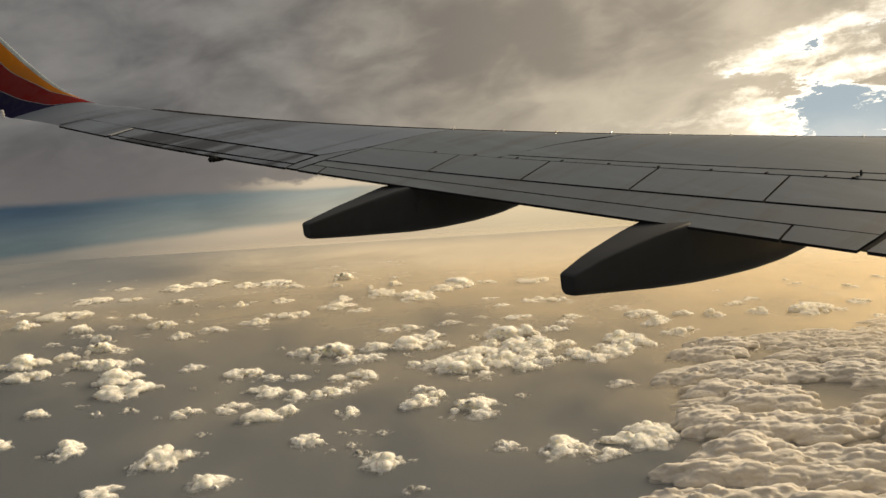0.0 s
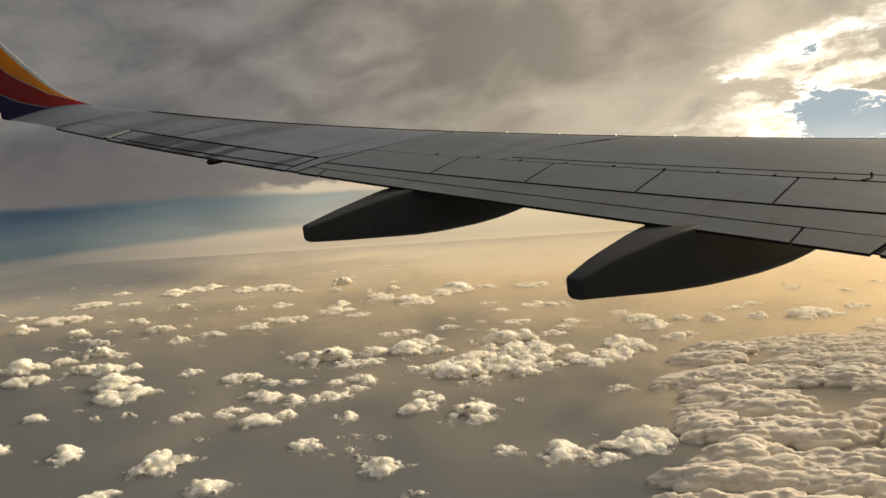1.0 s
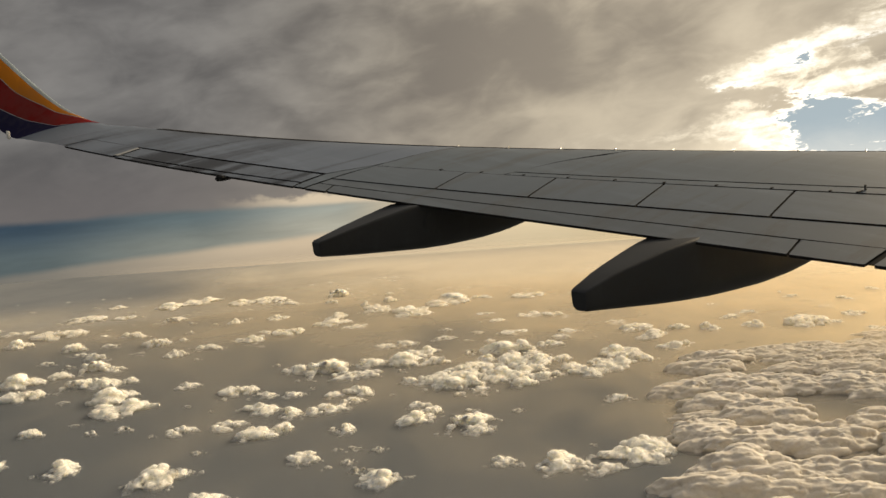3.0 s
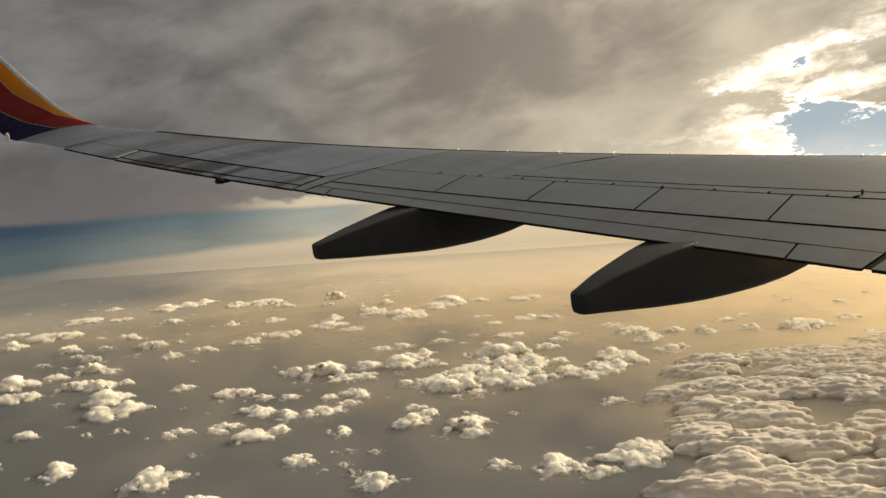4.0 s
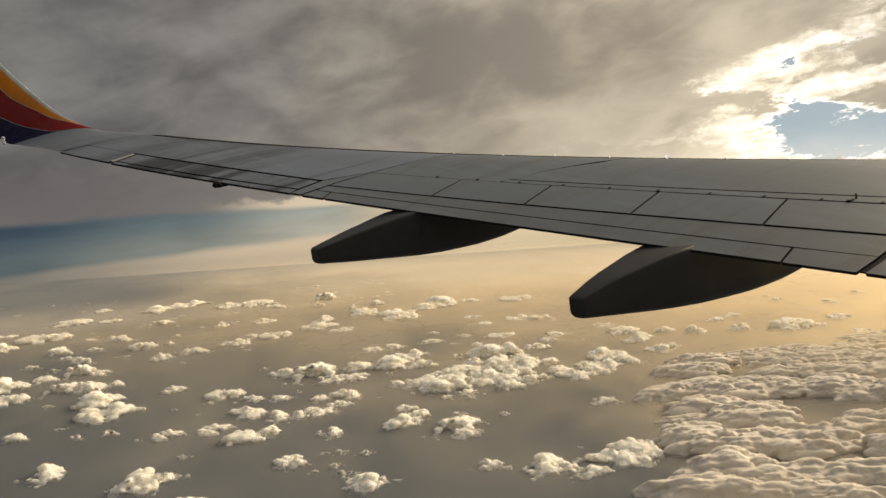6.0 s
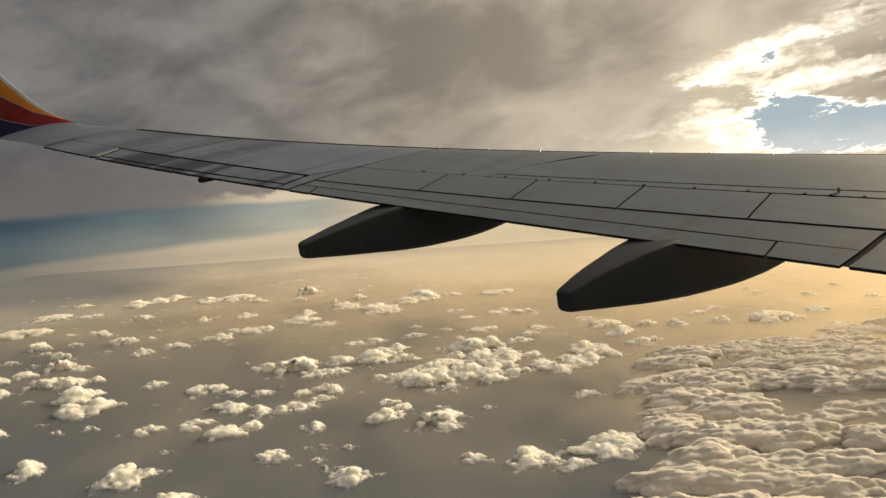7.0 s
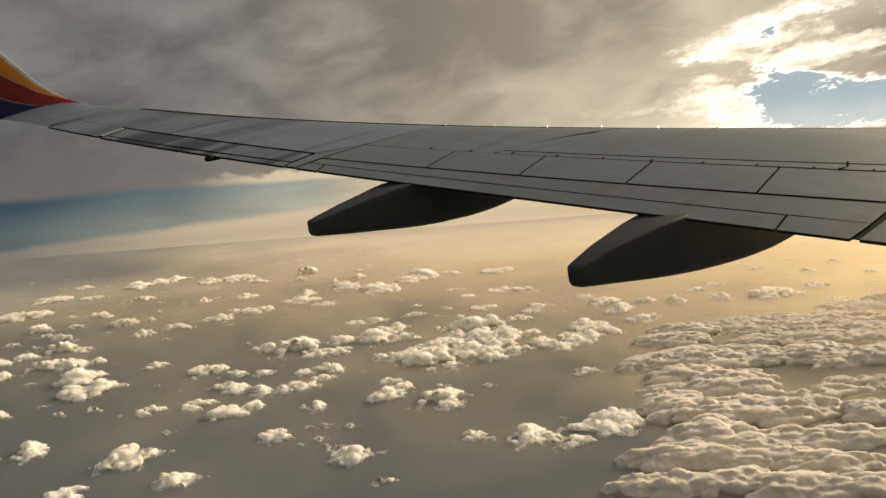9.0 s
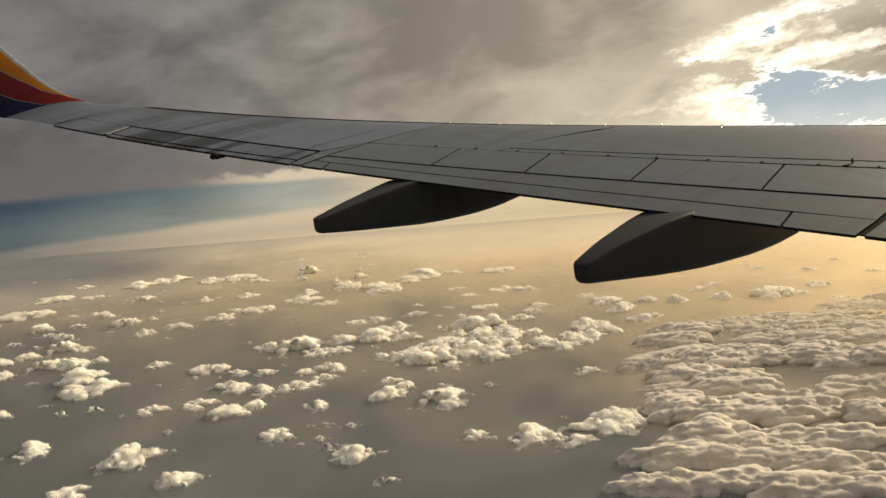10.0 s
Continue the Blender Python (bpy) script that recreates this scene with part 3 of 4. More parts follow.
band("pale_line", lambda t: b_red(t) - 0.014, b_red, WHITE, 2.35, 6.0, "thin pale line", winglet)
band("blue_stripe", b_red, b_blue, BLUE, 2.2, 6.0, "dark blue painted stripe", winglet)


# ---- small fittings on the wing ----
def box(x, y, z, sx, sy, sz, turn=0.0, bevel=0.2):
    bm = bmesh.new()
    bmesh.ops.create_cube(bm, size=1.0)
    bmesh.ops.scale(bm, vec=(sx, sy, sz), verts=bm.verts)
    bmesh.ops.bevel(bm, geom=bm.edges[:], offset=bevel * min(sx, sy, sz), segments=1, affect="EDGES")
    bmesh.ops.rotate(bm, matrix=Matrix.Rotation(radians(turn), 3, "Z"), verts=bm.verts)
    bmesh.ops.translate(bm, vec=(x, y, z), verts=bm.verts)
    return bm


def on_wing(name, y, c, size, mat, turn=0.0, lift=0.0, label=""):
    p = upper(y, c, size[2] / 2 + lift)
    return part(name, box(p.x, p.y, p.z, *size, turn), mat, wing, label)


# bright little vanes along the front, one every two thirds of a metre
for k in range(9):
    on_wing("vortex_vane", 11.62 - 0.645 * k, 0.115, (0.05, 0.010, 0.026), METAL, 14, -0.002, "small bare metal vane" if k == 0 else "")
# hinge covers along the front of the spoilers
for k in range(10):
    on_wing("hinge_cover", 6.05 + 0.52 * k, 0.606, (0.045, 0.022, 0.010), SEAL, 8)
on_wing("bracket_foot", 6.33, 0.602, (0.09, 0.03, 0.014), FAIRING, 0, 0.0, "dark bracket on the wing")
on_wing("bracket_post", 6.31, 0.585, (0.025, 0.016, 0.055), FAIRING, 0, 0.0)
# drooping hinge housing under the aileron, and the pale corner seal at its outer end
p = upper(13.03, 0.985)
part("aileron_hinge", box(p.x, p.y, p.z - 0.045, 0.22, 0.16, 0.07, 20, 0.45), SEAL, aileron)
plate("corner_seal", line([(15.205, 0.775), (15.125, 0.985)]), line([(15.285, 0.765), (15.215, 0.985)]), SEAL_GREY, "pale seal strip", 0.008, 0.02, 0.004)
p = Vector(STATIONS[3][1])
part("tip_lamp", box(p.x - 0.01, p.y, p.z + 0.02, 0.05, 0.06, 0.13, 0, 0.3), BRIGHT, winglet, "small white lamp cover at the rear tip")
# dark weathered nose along the outer leading edge
plate("slat_nose", line([(3.5, 0.015), (3.5, 0.04), (3.5, 0.075)]), line([(9.2, 0.015), (9.2, 0.045), (9.2, 0.08)]), METAL, "bare metal leading edge", 0.006, 0.02, 0.004)
plate("leading_edge_nose", line([(9.22, 0.02), (9.22, 0.06), (9.22, 0.10)]), line([(16.2, 0.02), (16.2, 0.09), (16.2, 0.165)]), SEAL, "dark worn leading edge", 0.006, 0.02, 0.004)


# ---- fairings under the trailing edge ----
def fairing(y0, tail_x, nose_x, bottom, tops, width):
    """A boat-shaped housing: flat sloping top, rounded sides, blunt squared tail."""
    xs = np.concatenate([[tail_x, tail_x + 0.012, tail_x + 0.04], np.linspace(tail_x + 0.15, nose_x, 30)])
    verts, faces = [], []
    ring = 36
    for k, x in enumerate(xs):
        f = (x - tail_x) / (nose_x - tail_x)
        inset = (0.025, 0.008, 0.0)[k] if k < 3 else 0.0
        zb = float(np.interp(x, *zip(*bottom))) + inset * 0.5
        zt = float(np.interp(x, *zip(*tops))) - inset * 0.5
        half = float(np.interp(f, (0, 0.26, 0.5, 0.85, 1.0), (0.34, 1.0, 1.0, 0.7, 0.15))) * width / 2 - inset * 0.4
        zm, hh = (zb + zt) / 2, max(0.01, (zt - zb) / 2)
        for j in range(ring):
            a = 2 * math.pi * (j + 0.5) / ring
            ca, sa = math.cos(a), math.sin(a)
            e = 0.13 if sa > 0 else 0.5
            yy = half * math.copysign(abs(ca) ** e, ca) * (1.0 if sa > 0 else 1.0 - 0.22 * abs(sa))
            zz = hh * math.copysign(abs(sa) ** (0.13 if sa > 0 else 0.4), sa)
            verts.append((x, y0 + yy, zm + zz))
    for k in range(len(xs) - 1):
        for j in range(ring):
            a, b = k * ring + j, k * ring + (j + 1) % ring
            faces.append((a, b, b + ring, a + ring))
    faces += [tuple(range(ring))[::-1], tuple(range((len(xs) - 1) * ring, len(xs) * ring))]
    return smooth(part("flap_fairing", (verts, faces), FAIRING, wing, "boat-shaped flap track fairing, shade painted in as near-black grey"), 38)


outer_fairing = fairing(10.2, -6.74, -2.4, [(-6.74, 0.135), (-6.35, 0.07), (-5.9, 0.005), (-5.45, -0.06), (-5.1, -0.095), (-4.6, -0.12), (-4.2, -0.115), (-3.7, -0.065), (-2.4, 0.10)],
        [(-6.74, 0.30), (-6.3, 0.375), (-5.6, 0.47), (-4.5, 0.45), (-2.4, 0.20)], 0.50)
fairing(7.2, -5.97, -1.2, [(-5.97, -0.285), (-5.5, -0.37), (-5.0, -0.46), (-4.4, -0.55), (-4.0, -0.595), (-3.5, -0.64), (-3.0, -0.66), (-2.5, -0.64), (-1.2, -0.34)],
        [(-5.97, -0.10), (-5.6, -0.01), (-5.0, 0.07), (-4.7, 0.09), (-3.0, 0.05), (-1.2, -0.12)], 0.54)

# round access cover on the outer fairing
bm = bmesh.new()
bmesh.ops.create_cone(bm, cap_ends=True, segments=28, radius1=0.115, radius2=0.115, depth=0.012)
bmesh.ops.create_cone(bm, cap_ends=True, segments=28, radius1=0.095, radius2=0.095, depth=0.02)
bmesh.ops.rotate(bm, matrix=Matrix.Rotation(radians(90), 3, "X"), verts=bm.verts)
bmesh.ops.translate(bm, vec=(-5.38, 9.952, 0.24), verts=bm.verts)
part("access_cover", bm, FAIRING, outer_fairing, "round access cover")

# ---- clouds ----
bm = bmesh.new()
bmesh.ops.create_icosphere(bm, subdivisions=2, radius=1.0)
BALL_LOW = (np.array([v.co for v in bm.verts]), np.array([[v.index for v in f.verts] for f in bm.faces]))
bm.free()
bm = bmesh.new()
bmesh.ops.create_icosphere(bm, subdivisions=3, radius=1.0)
BALL_MID = (np.array([v.co for v in bm.verts]), np.array([[v.index for v in f.verts] for f in bm.faces]))
bm.free()


def melted(verts, faces, voxel):
    """Overlapping lumps melted into one skin: points, normals and faces."""
    rough = bpy.data.meshes.new("lumps")
    rough.from_pydata(np.concatenate(verts).tolist(), [], np.concatenate(faces).tolist())
    lump = new("lumps", rough)
    melt = lump.modifiers.new("melt", "REMESH")
    melt.mode, melt.voxel_size = "VOXEL", voxel
    me = bpy.data.meshes.new_from_object(lump.evaluated_get(bpy.context.evaluated_depsgraph_get()))
    bpy.data.objects.remove(lump)
    bpy.data.meshes.remove(rough)
    n = len(me.vertices)
    co, no = np.empty(n * 3), np.empty(n * 3)
    me.vertices.foreach_get("co", co)
    me.vertices.foreach_get("normal", no)
    loops = np.empty(len(me.loops), np.int32)
    me.loops.foreach_get("vertex_index", loops)
    bpy.data.meshes.remove(me)
    return co.reshape(-1, 3), no.reshape(-1, 3), loops.reshape(-1, 4)


def eased(co, quads, rounds):
    """The same skin with its creases softened: each point drawn half way to its neighbours."""
    ends = np.concatenate([quads[:, [0, 1]], quads[:, [1, 2]], quads[:, [2, 3]], quads[:, [3, 0]]])
    count = np.bincount(ends[:, 0], minlength=len(co)) + np.bincount(ends[:, 1], minlength=len(co))
    for k in range(rounds):
        near = np.stack([np.bincount(ends[:, 0], co[ends[:, 1], a], len(co)) + np.bincount(ends[:, 1], co[ends[:, 0], a], len(co)) for a in (0, 1, 2)], 1)
        co = 0.45 * co + 0.55 * near / np.maximum(count, 1)[:, None]
    return co


def heaped(seed, puffs, ball, voxel, stretch, heads=4, size=1.0, veils=(0.024,)):
    """One heaped cloud about one unit wide with a flat base at z = 0, as a mesh: puffs melted into one skin, then billowed, inside thin torn veils."""
    rng = np.random.RandomState(seed)
    verts, faces, count = [], [], 0
    cores = [(rng.uniform(-0.32, 0.32), rng.uniform(-0.3, 0.3) * stretch, rng.uniform(0.4, 1.0)) for _ in range(heads)]
    for k in range(puffs):
        cx, cy, tall = cores[rng.randint(heads)]
        x, y = cx + rng.normal() * 0.105 * (1 - 0.25 * (heads > 5)), cy + rng.normal() * 0.075
        inward = max(0.0, 1 - (abs(x) / 0.55) ** 2 - (abs(y) / 0.42) ** 2)
        r = size * (0.030 + 0.085 * rng.rand() ** 2.0) * (0.5 + 0.65 * inward)
        z = 0.02 + 0.27 * tall * inward * rng.rand() ** 0.8
        p = ball[0] * r * (1.15, 1.0, 0.9) + (x, y, z)
        p[:, 2] = np.where(p[:, 2] < 0, p[:, 2] * 0.2, p[:, 2])
        verts.append(p)
        faces.append(ball[1] + count)
        count += len(p)
    shift = rng.uniform(0, 40, 3)
    points, skin, index, base = [], [], [], 0
    for k, out in enumerate((0.0, *veils)):
        co, no, quads = melted(verts, faces, voxel if k == 0 else voxel * 1.75)
        at = co + shift
        swell = size * (0.031 * billow(at * 8.0, 3, 0.55) + 0.008 * billow(at * 23.0, 2, 0.5)) + 0.026 * perlin(at * 3.5) + out * (1 + 0.9 * perlin(at * 11.0 + k)) * np.clip(co[:, 2] / 0.07 - 0.2, 0.0, 1.0)
        co = eased(co + no * (swell * np.clip(co[:, 2] / 0.04, 0.25, 1.0))[:, None], quads, 1 if k == 0 else 3)
        points.append(co)
        skin += (quads + base).tolist()
        index += [min(k, 1)] * len(quads)
        base += len(co)
    me = bpy.data.meshes.new("cumulus_cloud")
    me.from_pydata(np.concatenate(points).tolist(), [], skin)
    me.shade_smooth()
    me.materials.append(CLOUD)
    me.materials.append(WISP)
    me.polygons.foreach_set("material_index", index)
    return me


BROAD = [heaped(300 + i, 150, BALL_MID, 0.020, 1.0, 7, 0.80) for i in range(6)]
BIG = [heaped(100 + i, 85, BALL_MID, 0.023, 0.95, 5, 0.95) for i in range(8)]
TINY = [heaped(400 + i, 22, BALL_LOW, 0.045, 0.9, veils=()) for i in range(5)]
SMALL = [heaped(200 + i, 24, BALL_MID, 0.030, 0.9) for i in range(7)]
# places of the heaped clouds: metres to the right, ahead, wide, tall
NEAR_LEFT = [(-387, 869, 34.2, 8.5), (-405, 859, 10.6, 2.6), (-274, 816, 42.1, 11.8), (-262, 850, 11.5, 5.7), (-216, 747, 29.5, 8.2), (-483, 1024, 23.9, 8.1), (-450, 1066, 14.4, 3.3), (-408, 1018, 17.5, 7.6), (-375, 1022, 16.3, 5.3), (-333, 985, 10.9, 5.4), (-306, 994, 26.8, 13.4), (-260, 904, 16.6, 2.2), (-334, 1129, 11.1, 5.5), (-299, 1093, 8, 4), (-301, 1158, 15.6, 2), (-469, 904, 27.8, 7), (-426, 787, 29.1, 6.8), (-299, 735, 31.7, 5)]
DOUBLE_HEAP = [(-241, 1067, 40.5, 8.8), (-198, 1044, 29.4, 7.3), (-258, 1006, 32.1, 7.7), (-217, 952, 39.7, 9.1), (-190, 968, 27.3, 11.3), (-150, 857, 28.4, 14.1), (-288, 1186, 43.5, 10.5), (-249, 1156, 25.5, 5.2), (-371, 1254, 30.7, 7.2), (-124, 826, 9.1, 2.4), (-124, 955, 21.1, 7.3), (-136, 966, 13, 5.1), (-108, 884, 13, 1.7), (-122, 887, 8.7, 1.8), (-77, 872, 18.2, 4.4)]
COLUMN = [(-605, 1557, 36.1, 15.7), (-567, 1437, 43.9, 18.5), (-532, 1426, 27.9, 12.9), (-537, 1301, 46.2, 10.9), (-499, 1295, 39.6, 13.1), (-465, 1311, 25.6, 8.4), (-458, 1193, 61.4, 10.2), (-411, 1117, 60.2, 7.8), (-447, 1130, 29.1, 6.1), (-640, 1336, 52.3, 15.8), (-594, 1240, 50.1, 12.7), (-602, 1388, 33.9, 8.4), (-683, 1539, 24.4, 5.3), (-626, 1479, 16.3, 5.7), (-522, 1198, 17.6, 2.3), (-681, 1317, 40.3, 12), (-874, 1663, 60.9, 11.3)]
LEFT_ROWS = [(-689, 1659, 40.5, 14.8), (-836, 1756, 49.3, 13.2), (-655, 1603, 25.4, 5.6), (-696, 1830, 22.3, 4.9), (-633, 1700, 31.1, 5.7), (-628, 1804, 48.4, 9.3), (-543, 1663, 46.7, 16.2), (-469, 1532, 37.4, 11.4), (-419, 1480, 12.6, 4.2), (-499, 1699, 20.7, 10.4), (-427, 1587, 44.5, 7.5), (-523, 1812, 19.9, 5), (-613, 2021, 49.2, 8.7), (-558, 1956, 16.7, 8.3), (-498, 1907, 16.3, 5.7), (-366, 1643, 54.1, 9.1), (-363, 1730, 27.4, 6.1), (-311, 1700, 60.1, 11.2), (-371, 1930, 47, 8.1), (-449, 1901, 34.7, 8.8), (-438, 1941, 14.2, 7.1), (-272, 1376, 13.4, 5.3)]
MIDDLE = [(-186, 1296, 63.4, 13.2), (-155, 1252, 38.3, 7.6), (-122, 1253, 33.7, 8.2), (-223, 1322, 40.4, 9.9), (-128, 1127, 33.1, 10.8), (-157, 1128, 24.9, 5), (-132, 1089, 26.7, 5.7), (-160, 1046, 38.5, 5), (-136, 1067, 19.6, 6.4), (-209, 1150, 23.9, 5.3), (-193, 1187, 10.2, 3.1), (-82, 1119, 8.2, 3), (-45, 1048, 25.7, 6.6), (-33, 1007, 23.4, 11.3), (-46, 973, 40.6, 8.1), (-66, 977, 13.2, 4), (9, 1001, 17.2, 3.6), (6, 947, 45.3, 6.8), (14, 920, 28.2, 4.4)]
CLUSTER_INNER = [(-114, 1476, 32.4, 5.7), (-83, 1485, 32.6, 5.7), (-53, 1385, 47.4, 6.6), (19, 1367, 16.7, 6.5), (-84, 1323, 56.6, 7.4), (-35, 1301, 39.7, 9.7), (-125, 1327, 40.5, 5.3), (-64, 1185, 23.2, 11.5), (-39, 1175, 35.9, 8.3), (-81, 1258, 15.4, 4.3), (-10, 1176, 57.5, 7.5), (-3, 1130, 52.5, 6.8), (21, 1238, 49.9, 9), (-4, 1233, 30.1, 6.8), (-5, 1090, 20, 3.9), (21, 1084, 15.9, 4.4), (-80, 1182, 5.8, 2.9)]
CLUSTER_OUTER = [(72, 1349, 65.9, 8.6), (43, 1301, 31.8, 5.8), (75, 1261, 53.9, 7.4), (88, 1203, 44.1, 6.2), (53, 1173, 50.2, 9.3), (74, 1120, 31.5, 9.4), (111, 1248, 45.8, 8.2), (111, 1164, 35.6, 8.2), (140, 1263, 30.9, 7.1), (144, 1199, 33.7, 7.5), (153, 1155, 39.6, 9), (175, 1160, 28.4, 6.3), (219, 1276, 51.4, 8), (189, 1224, 37.4, 5.9), (234, 1243, 42.5, 7), (203, 1199, 48.4, 6.3), (172, 1016, 24.9, 3.2), (187, 1008, 8.6, 2.4)]
NEAR_RIGHT = [(-103, 834, 16.4, 7.3), (-99, 802, 17.7, 7.6), (-68, 774, 37.2, 5.3), (-83, 813, 9, 3.4), (-48, 782, 10.6, 1.8), (-89, 772, 15.2, 2.8), (-44, 703, 17.3, 4.2), (32, 808, 20.9, 6.1), (47, 799, 10.8, 2.9), (74, 792, 37, 7.7), (91, 783, 22.1, 9.3), (101, 765, 15.1, 5.6), (163, 817, 42.2, 5.5), (136, 788, 40.7, 7), (118, 763, 27.2, 5.1), (165, 793, 27.3, 5.7), (117, 845, 7.3, 0.9), (64, 990, 18.2, 2.4)]
FAR_LEFT = [(-288, 2308, 56.1, 15.9), (-282, 2164, 31.6, 10.9), (-238, 1877, 45.7, 10), (-242, 1798, 65.7, 8.5), (-188, 1725, 46.3, 6.4), (-264, 1774, 25.9, 8.6), (-398, 2213, 53.9, 7.1), (-457, 2310, 84.3, 11), (-523, 2288, 69.6, 9), (-646, 2384, 87, 11.3), (-712, 2312, 84.4, 11), (-865, 2387, 43.6, 5.7), (-846, 2146, 78.4, 10.2), (-763, 2134, 52, 6.8), (-811, 1875, 102.9, 13.4), (-933, 1966, 52.7, 6.9), (-1041, 2013, 73.6, 9.6)]
FAR_MIDDLE = [(-165, 1972, 72, 9.4), (-198, 2079, 25.3, 8.3), (-150, 2116, 33.5, 13), (-160, 2280, 22.2, 6.8), (-89, 1874, 91.3, 11.9), (-44, 1985, 72.5, 9.4), (5, 2039, 99.2, 12.9), (61, 2065, 50.2, 6.5), (159, 2031, 74.1, 9.6), (57, 1795, 39.3, 5.4), (73, 1682, 36.9, 4.8), (139, 1733, 52.8, 6.9), (173, 1704, 51.9, 6.7), (-15, 1618, 25.6, 3.5), (30, 1566, 22.9, 3.5), (93, 1535, 46.8, 6.1), (179, 1512, 40.5, 5.3), (-24, 1522, 37.1, 4.8), (48, 1465, 21.4, 2.8), (134, 1393, 34, 6.5), (164, 1461, 26.7, 3.5)]
FAR_RIGHT = [(269, 1573, 38.3, 5.9), (290, 1489, 45.4, 5.9), (297, 1399, 42.7, 5.5), (311, 1314, 40.1, 5.2), (355, 1459, 35.6, 4.6), (385, 1437, 33.3, 8.8), (456, 1543, 37.6, 4.9), (493, 1584, 38.6, 5), (469, 1706, 24.9, 4.1), (539, 1432, 62.8, 9.4), (581, 1424, 26, 6.1), (629, 1743, 27.6, 6.2), (630, 1808, 22, 3.7), (693, 1669, 36.6, 5), (637, 1682, 20.5, 3.4), (791, 1775, 32.4, 4.2), (606, 1345, 27.9, 3.7), (635, 1488, 36.3, 4.7), (635, 1600, 29.2, 3.8), (785, 1590, 38.7, 5), (464, 1439, 35.1, 4.6)]
rng = random.Random(5)


def place_cloud(x, y, wide, tall, label, group):
    ob = new("cumulus_cloud", rng.choice(BROAD if wide > 42 else BIG if wide > 20 else SMALL))
    ob.matrix_world = pose(x, y, 8.5, 0, 0, rng.choice((0, 180)) + rng.uniform(-20, 20)) @ Matrix.Diagonal((wide * (1.46 if y < 1500 else 1.3), wide * 1.85, max(min(tall * 4.6, wide * 1.4), wide * (1.05 if y < 1500 else 0.62)), 1))
    return tagged(ob, label, "cloud", group)


for places, label, group in (
        (NEAR_LEFT, "small heaped white cloud lit warm by low sun", "scattered low clouds"),
        (DOUBLE_HEAP, "plump white cloud with a bright crown over haze", "scattered low clouds"),
        (COLUMN, "heaped cloud in a long column over haze", "column of clouds"),
        (LEFT_ROWS, "low cream cloud in a broken row", "broken rows of clouds"),
        (MIDDLE, "heaped white cloud with sunlit top over haze", "scattered low clouds"),
        (CLUSTER_INNER, "bright heaped cloud in a sunlit cluster", "sunlit cluster of clouds"),
        (CLUSTER_OUTER, "broad heaped cloud in a sunlit cluster", "sunlit cluster of clouds"),
        (NEAR_RIGHT, "heaped cloud drifting beside the cloud bank", "scattered low clouds"),
        (FAR_LEFT, "flat distant cloud in a broken row", "distant clouds"),
        (FAR_MIDDLE, "flat distant cloud veiled by haze", "distant clouds"),
        (FAR_RIGHT, "small grey cloud against the bright haze", "distant clouds")):
    for x, y, wide, tall in places:
        place_cloud(x, y, wide, tall, label, group)
        # a few shreds beside it
        for k in range(int(rng.uniform(0, 1.3))):
            u, d = rng.uniform(0, 6.28), wide * rng.uniform(0.5, 0.75)
            little = wide * rng.uniform(0.14, 0.3)
            place_cloud(x + d * math.cos(u) * 1.2, y + d * math.sin(u), little, little * 0.25, "small shred of pale vapour beside a cloud", "shreds of cloud")
# rows of little clouds far off, past counting
verts, faces, count = [], [], 0
shapes = []
for me in TINY:
    co = np.empty(len(me.vertices) * 3)
    me.vertices.foreach_get("co", co)
    shapes.append((co.reshape(-1, 3), [p.vertices[:] for p in me.polygons]))
for k in range(260):
    y = 1450 + 1350 * rng.random() ** 0.8
    x = rng.uniform(-0.55, 0.62) * y
    if noise.noise((x * 0.003, y * 0.005, 2.0)) < -0.02:
        continue
    co, quads = rng.choice(shapes)
    wide, turn = rng.uniform(9, 30), rng.uniform(-0.3, 0.3)
    co = co @ np.array(((math.cos(turn), math.sin(turn), 0), (-math.sin(turn), math.cos(turn), 0), (0, 0, 1)))
    verts.append(co * (wide * 1.7, wide * 1.2, wide * 0.45) + (x, y, 7.0))
    faces += [tuple(v + count for v in q) for q in quads]
    count += len(co)
me = bpy.data.meshes.new("distant_clouds")
me.from_pydata(np.concatenate(verts).tolist(), [], faces)
me.materials.append(CLOUD)
me.shade_smooth()
tagged(new("distant_clouds", me), "many small pale clouds scattered towards the horizon", "clouds", kind="stuff")


# ---- the cloud bank ----
# pillows of the bank: metres to the right, ahead, half width, half depth, height
FAR_PILLOWS = [(331, 1184, 45, 35, 10.2), (399, 1207, 46, 27, 7.8), (452, 1221, 60, 28, 7.9), (511, 1202, 51, 23, 6.5), (304, 1132, 46, 32, 9.8), (242, 1012, 33, 25, 8.8), (279, 1021, 50, 36, 12.2), (306, 998, 34, 35, 11.9), (350, 1028, 38, 30, 10), (378, 995, 43, 29, 9.7), (420, 993, 43, 36, 11.9), (412, 1091, 60, 27, 8.3), (466, 1083, 53, 27, 8.2), (428, 957, 27, 21, 7.3)]
MIDDLE_PILLOWS = [(262, 940, 40, 31, 11.3), (290, 896, 44, 34, 12.7), (310, 869, 24, 25, 9.5), (243, 894, 36, 18, 6.9), (360, 843, 41, 16, 6.5), (401, 874, 27, 15, 5.7), (215, 838, 31, 29, 12), (254, 803, 54, 30, 12.4), (307, 788, 46, 29, 12.1), (222, 734, 38, 27, 12.2), (374, 768, 33, 24, 10.1), (477, 961, 41, 31, 10.4), (431, 859, 26, 18, 6.6)]
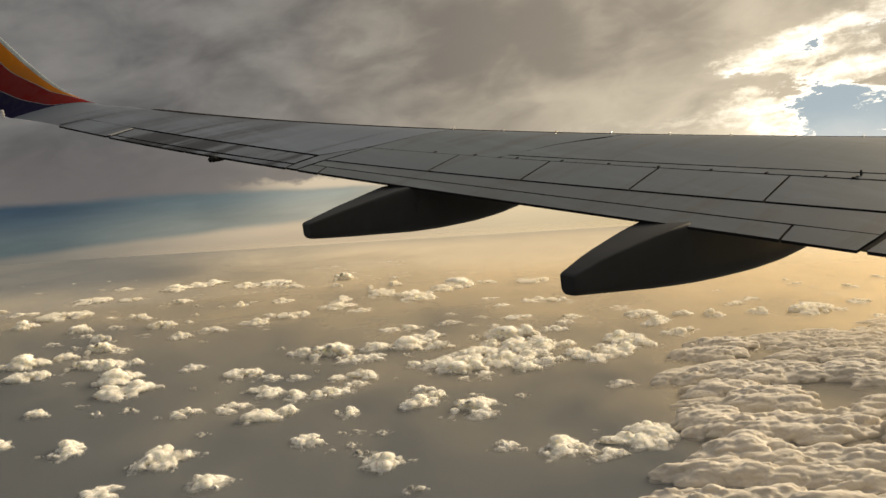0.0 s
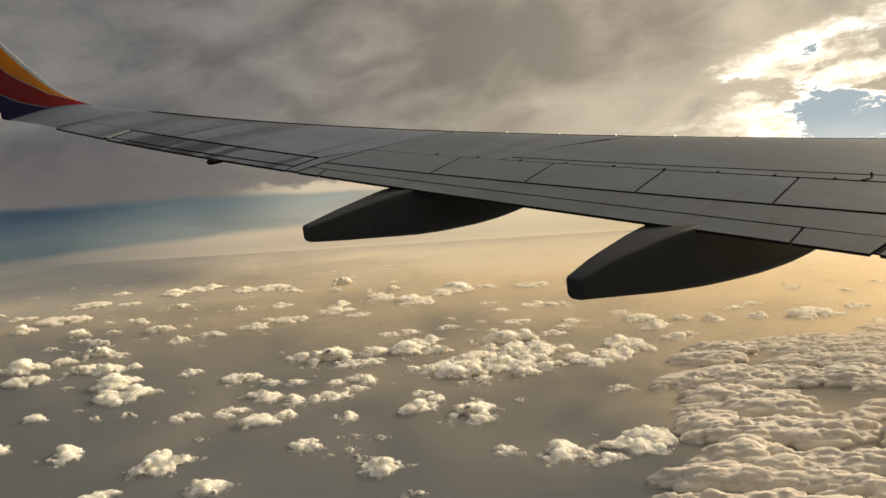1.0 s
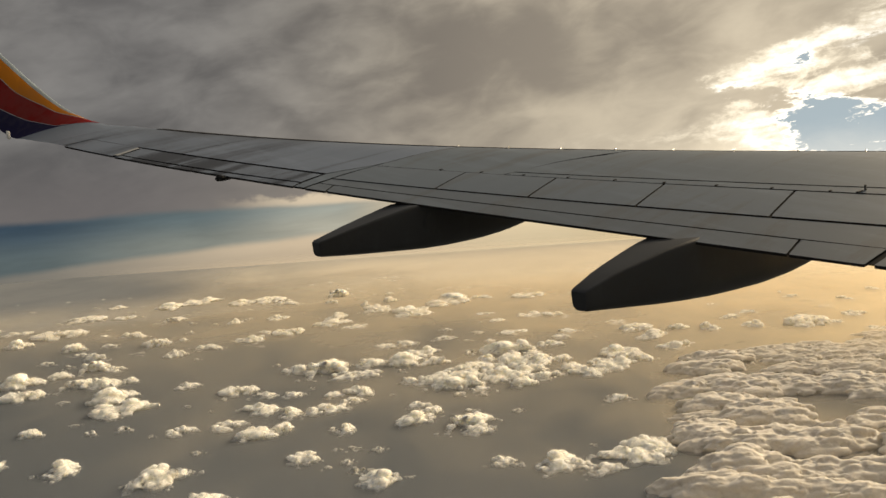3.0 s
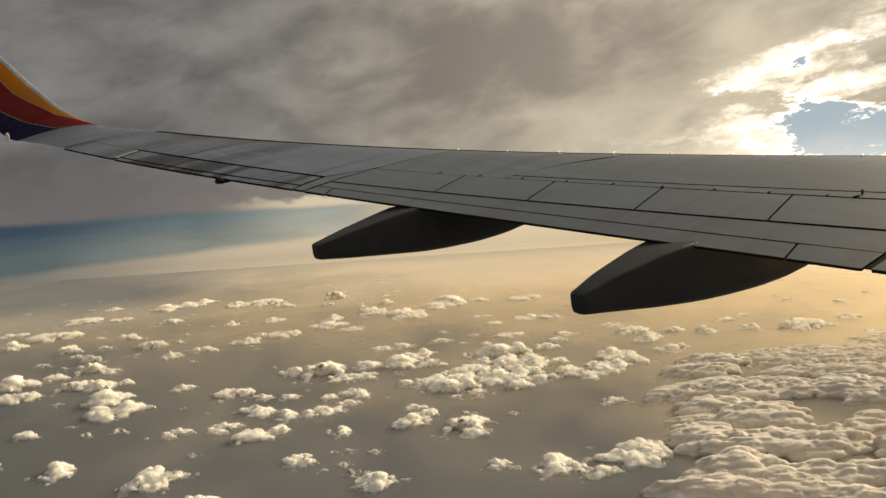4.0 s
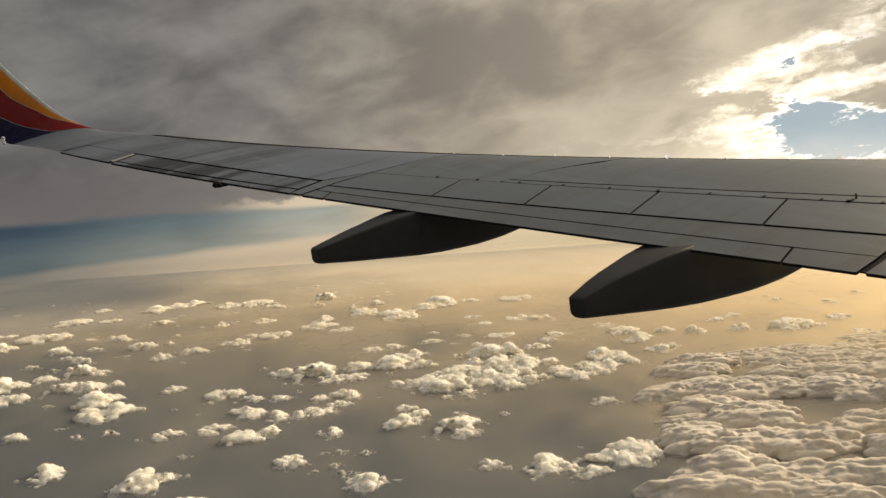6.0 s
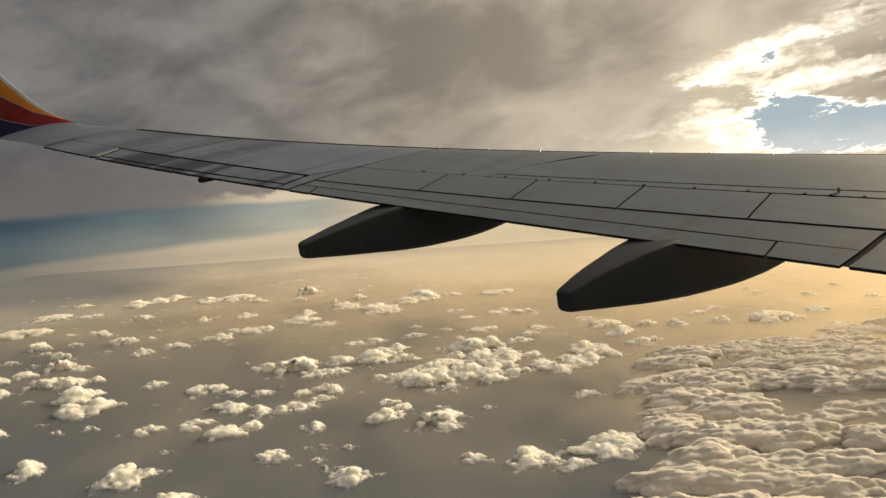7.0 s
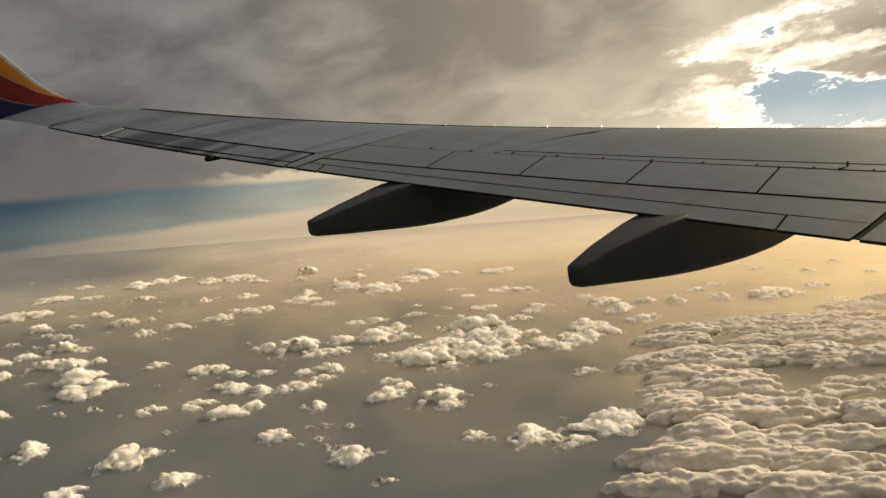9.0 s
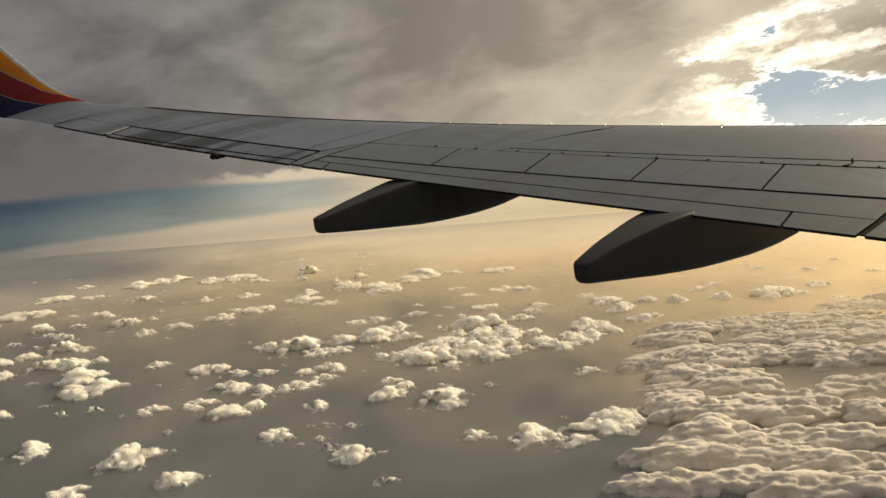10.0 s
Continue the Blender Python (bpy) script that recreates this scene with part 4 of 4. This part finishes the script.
NEAR_PILLOWS = [(248, 711, 27, 19, 8.7), (278, 720, 34, 19, 8.8), (302, 705, 35, 19, 8.6), (332, 700, 26, 20, 9.3), (178, 696, 37, 21, 10.1), (213, 681, 35, 20, 9.9), (253, 675, 32, 17, 8.3), (284, 651, 32, 18, 8.7), (160, 639, 36, 18, 9.4), (201, 632, 35, 18, 9.2), (239, 619, 34, 17, 9), (279, 606, 34, 17, 8.8)]
PILLOWS = FAR_PILLOWS + MIDDLE_PILLOWS + NEAR_PILLOWS


def bank():
    """A thick bank of long pillows of cloud, each cobbled with small puffs, with deep gaps between."""
    rng = np.random.RandomState(21)
    pillows = list(PILLOWS)
    # flatter, thinner rows further off
    for k in range(150):
        y = rng.uniform(1070, 1330)
        x = np.interp(y, [1070, 1120, 1202, 1268, 1400], [420, 410, 430, 520, 900]) + rng.uniform(0, 560)
        if fractal(np.array([[x * 0.008, y * 0.018, 3.5]]), 2)[0] < 0.22:
            pillows.append((x, y, rng.uniform(24, 62), rng.uniform(9, 17), rng.uniform(4, 7.5)))
    for k in range(16):
        pillows.append((rng.uniform(500, 680), rng.uniform(930, 1080), rng.uniform(30, 60), rng.uniform(14, 26), rng.uniform(6, 10)))
    verts, faces, count = [], [], 0
    for x, y, a, b, h in pillows:
        h = h * 1.5
        lumps = [(0.0, 0.0, 0.0, a * 0.88, b * 0.88, h * 0.88)]
        # medium lobes, then small puffs in rows across
        for k in range(int(6 + a * b / 130)):
            u, q = rng.uniform(0, 6.283), rng.rand() ** 0.5
            px, py = q * math.cos(u), q * math.sin(u)
            pz = math.sqrt(max(0.0, 1 - q * q * 0.96)) * (1 + 0.2 * rng.normal())
            r = h * rng.uniform(0.28, 0.5)
            lumps.append((px * a * 0.95, py * b * 0.92, h * pz * 0.66, r * rng.uniform(1.6, 2.6), r * rng.uniform(1.0, 1.5), r * 0.85))
        for k in range(int(a * b / 7.0)):
            u, q = rng.uniform(0, 6.283), rng.rand() ** 0.42
            px, py = q * math.cos(u), q * math.sin(u)
            pz = math.sqrt(max(0.0, 1 - q * q * 0.97))
            r = (1.5 + 4.0 * rng.rand() ** 3) * (0.85 if y > 1060 else 1.0)
            lumps.append((px * a * 1.04, py * b * 1.02, h * pz * 0.95 + r * 0.05, r * rng.uniform(1.3, 3.0), r * rng.uniform(0.7, 1.0), r * 0.85))
        for dx, dy, dz, sx, sy, sz in lumps:
            p = BALL_LOW[0] * (sx, sy, sz) + (x + dx + 4 * math.sin(0.09 * (y + dy) + x), y + dy + 0.08 * dx * math.sin(x) + 3 * math.sin(0.055 * (x + dx) + 0.2 * y), 8.0 + dz)
            p[:, 2] = np.where(p[:, 2] < 3, 3 + (p[:, 2] - 3) * 0.25, p[:, 2])
            verts.append(p)
            faces.append(BALL_LOW[1] + count)
            count += len(p)
    co, no, quads = melted(verts, faces, 1.5)
    swell = 1.2 * perlin(co * (0.03, 0.06, 0.06)) + 1.25 * billow(co * (0.15, 0.27, 0.22) + 7.0, 3, 0.55)
    co = eased(co + no * (swell * np.clip(no[:, 2] + 0.6, 0.0, 1.0))[:, None], quads, 1)
    return co, quads


pts, quads = bank()
me = bpy.data.meshes.new("cloud_bank")
me.from_pydata(pts.tolist(), [], quads.tolist())
me.materials.append(CLOUD_BANK)
me.shade_smooth()
cloud_bank = new("cloud_bank", me)
tagged(cloud_bank, "thick cobbled bank of cloud with a ragged sunlit edge", "cloud", kind="stuff")
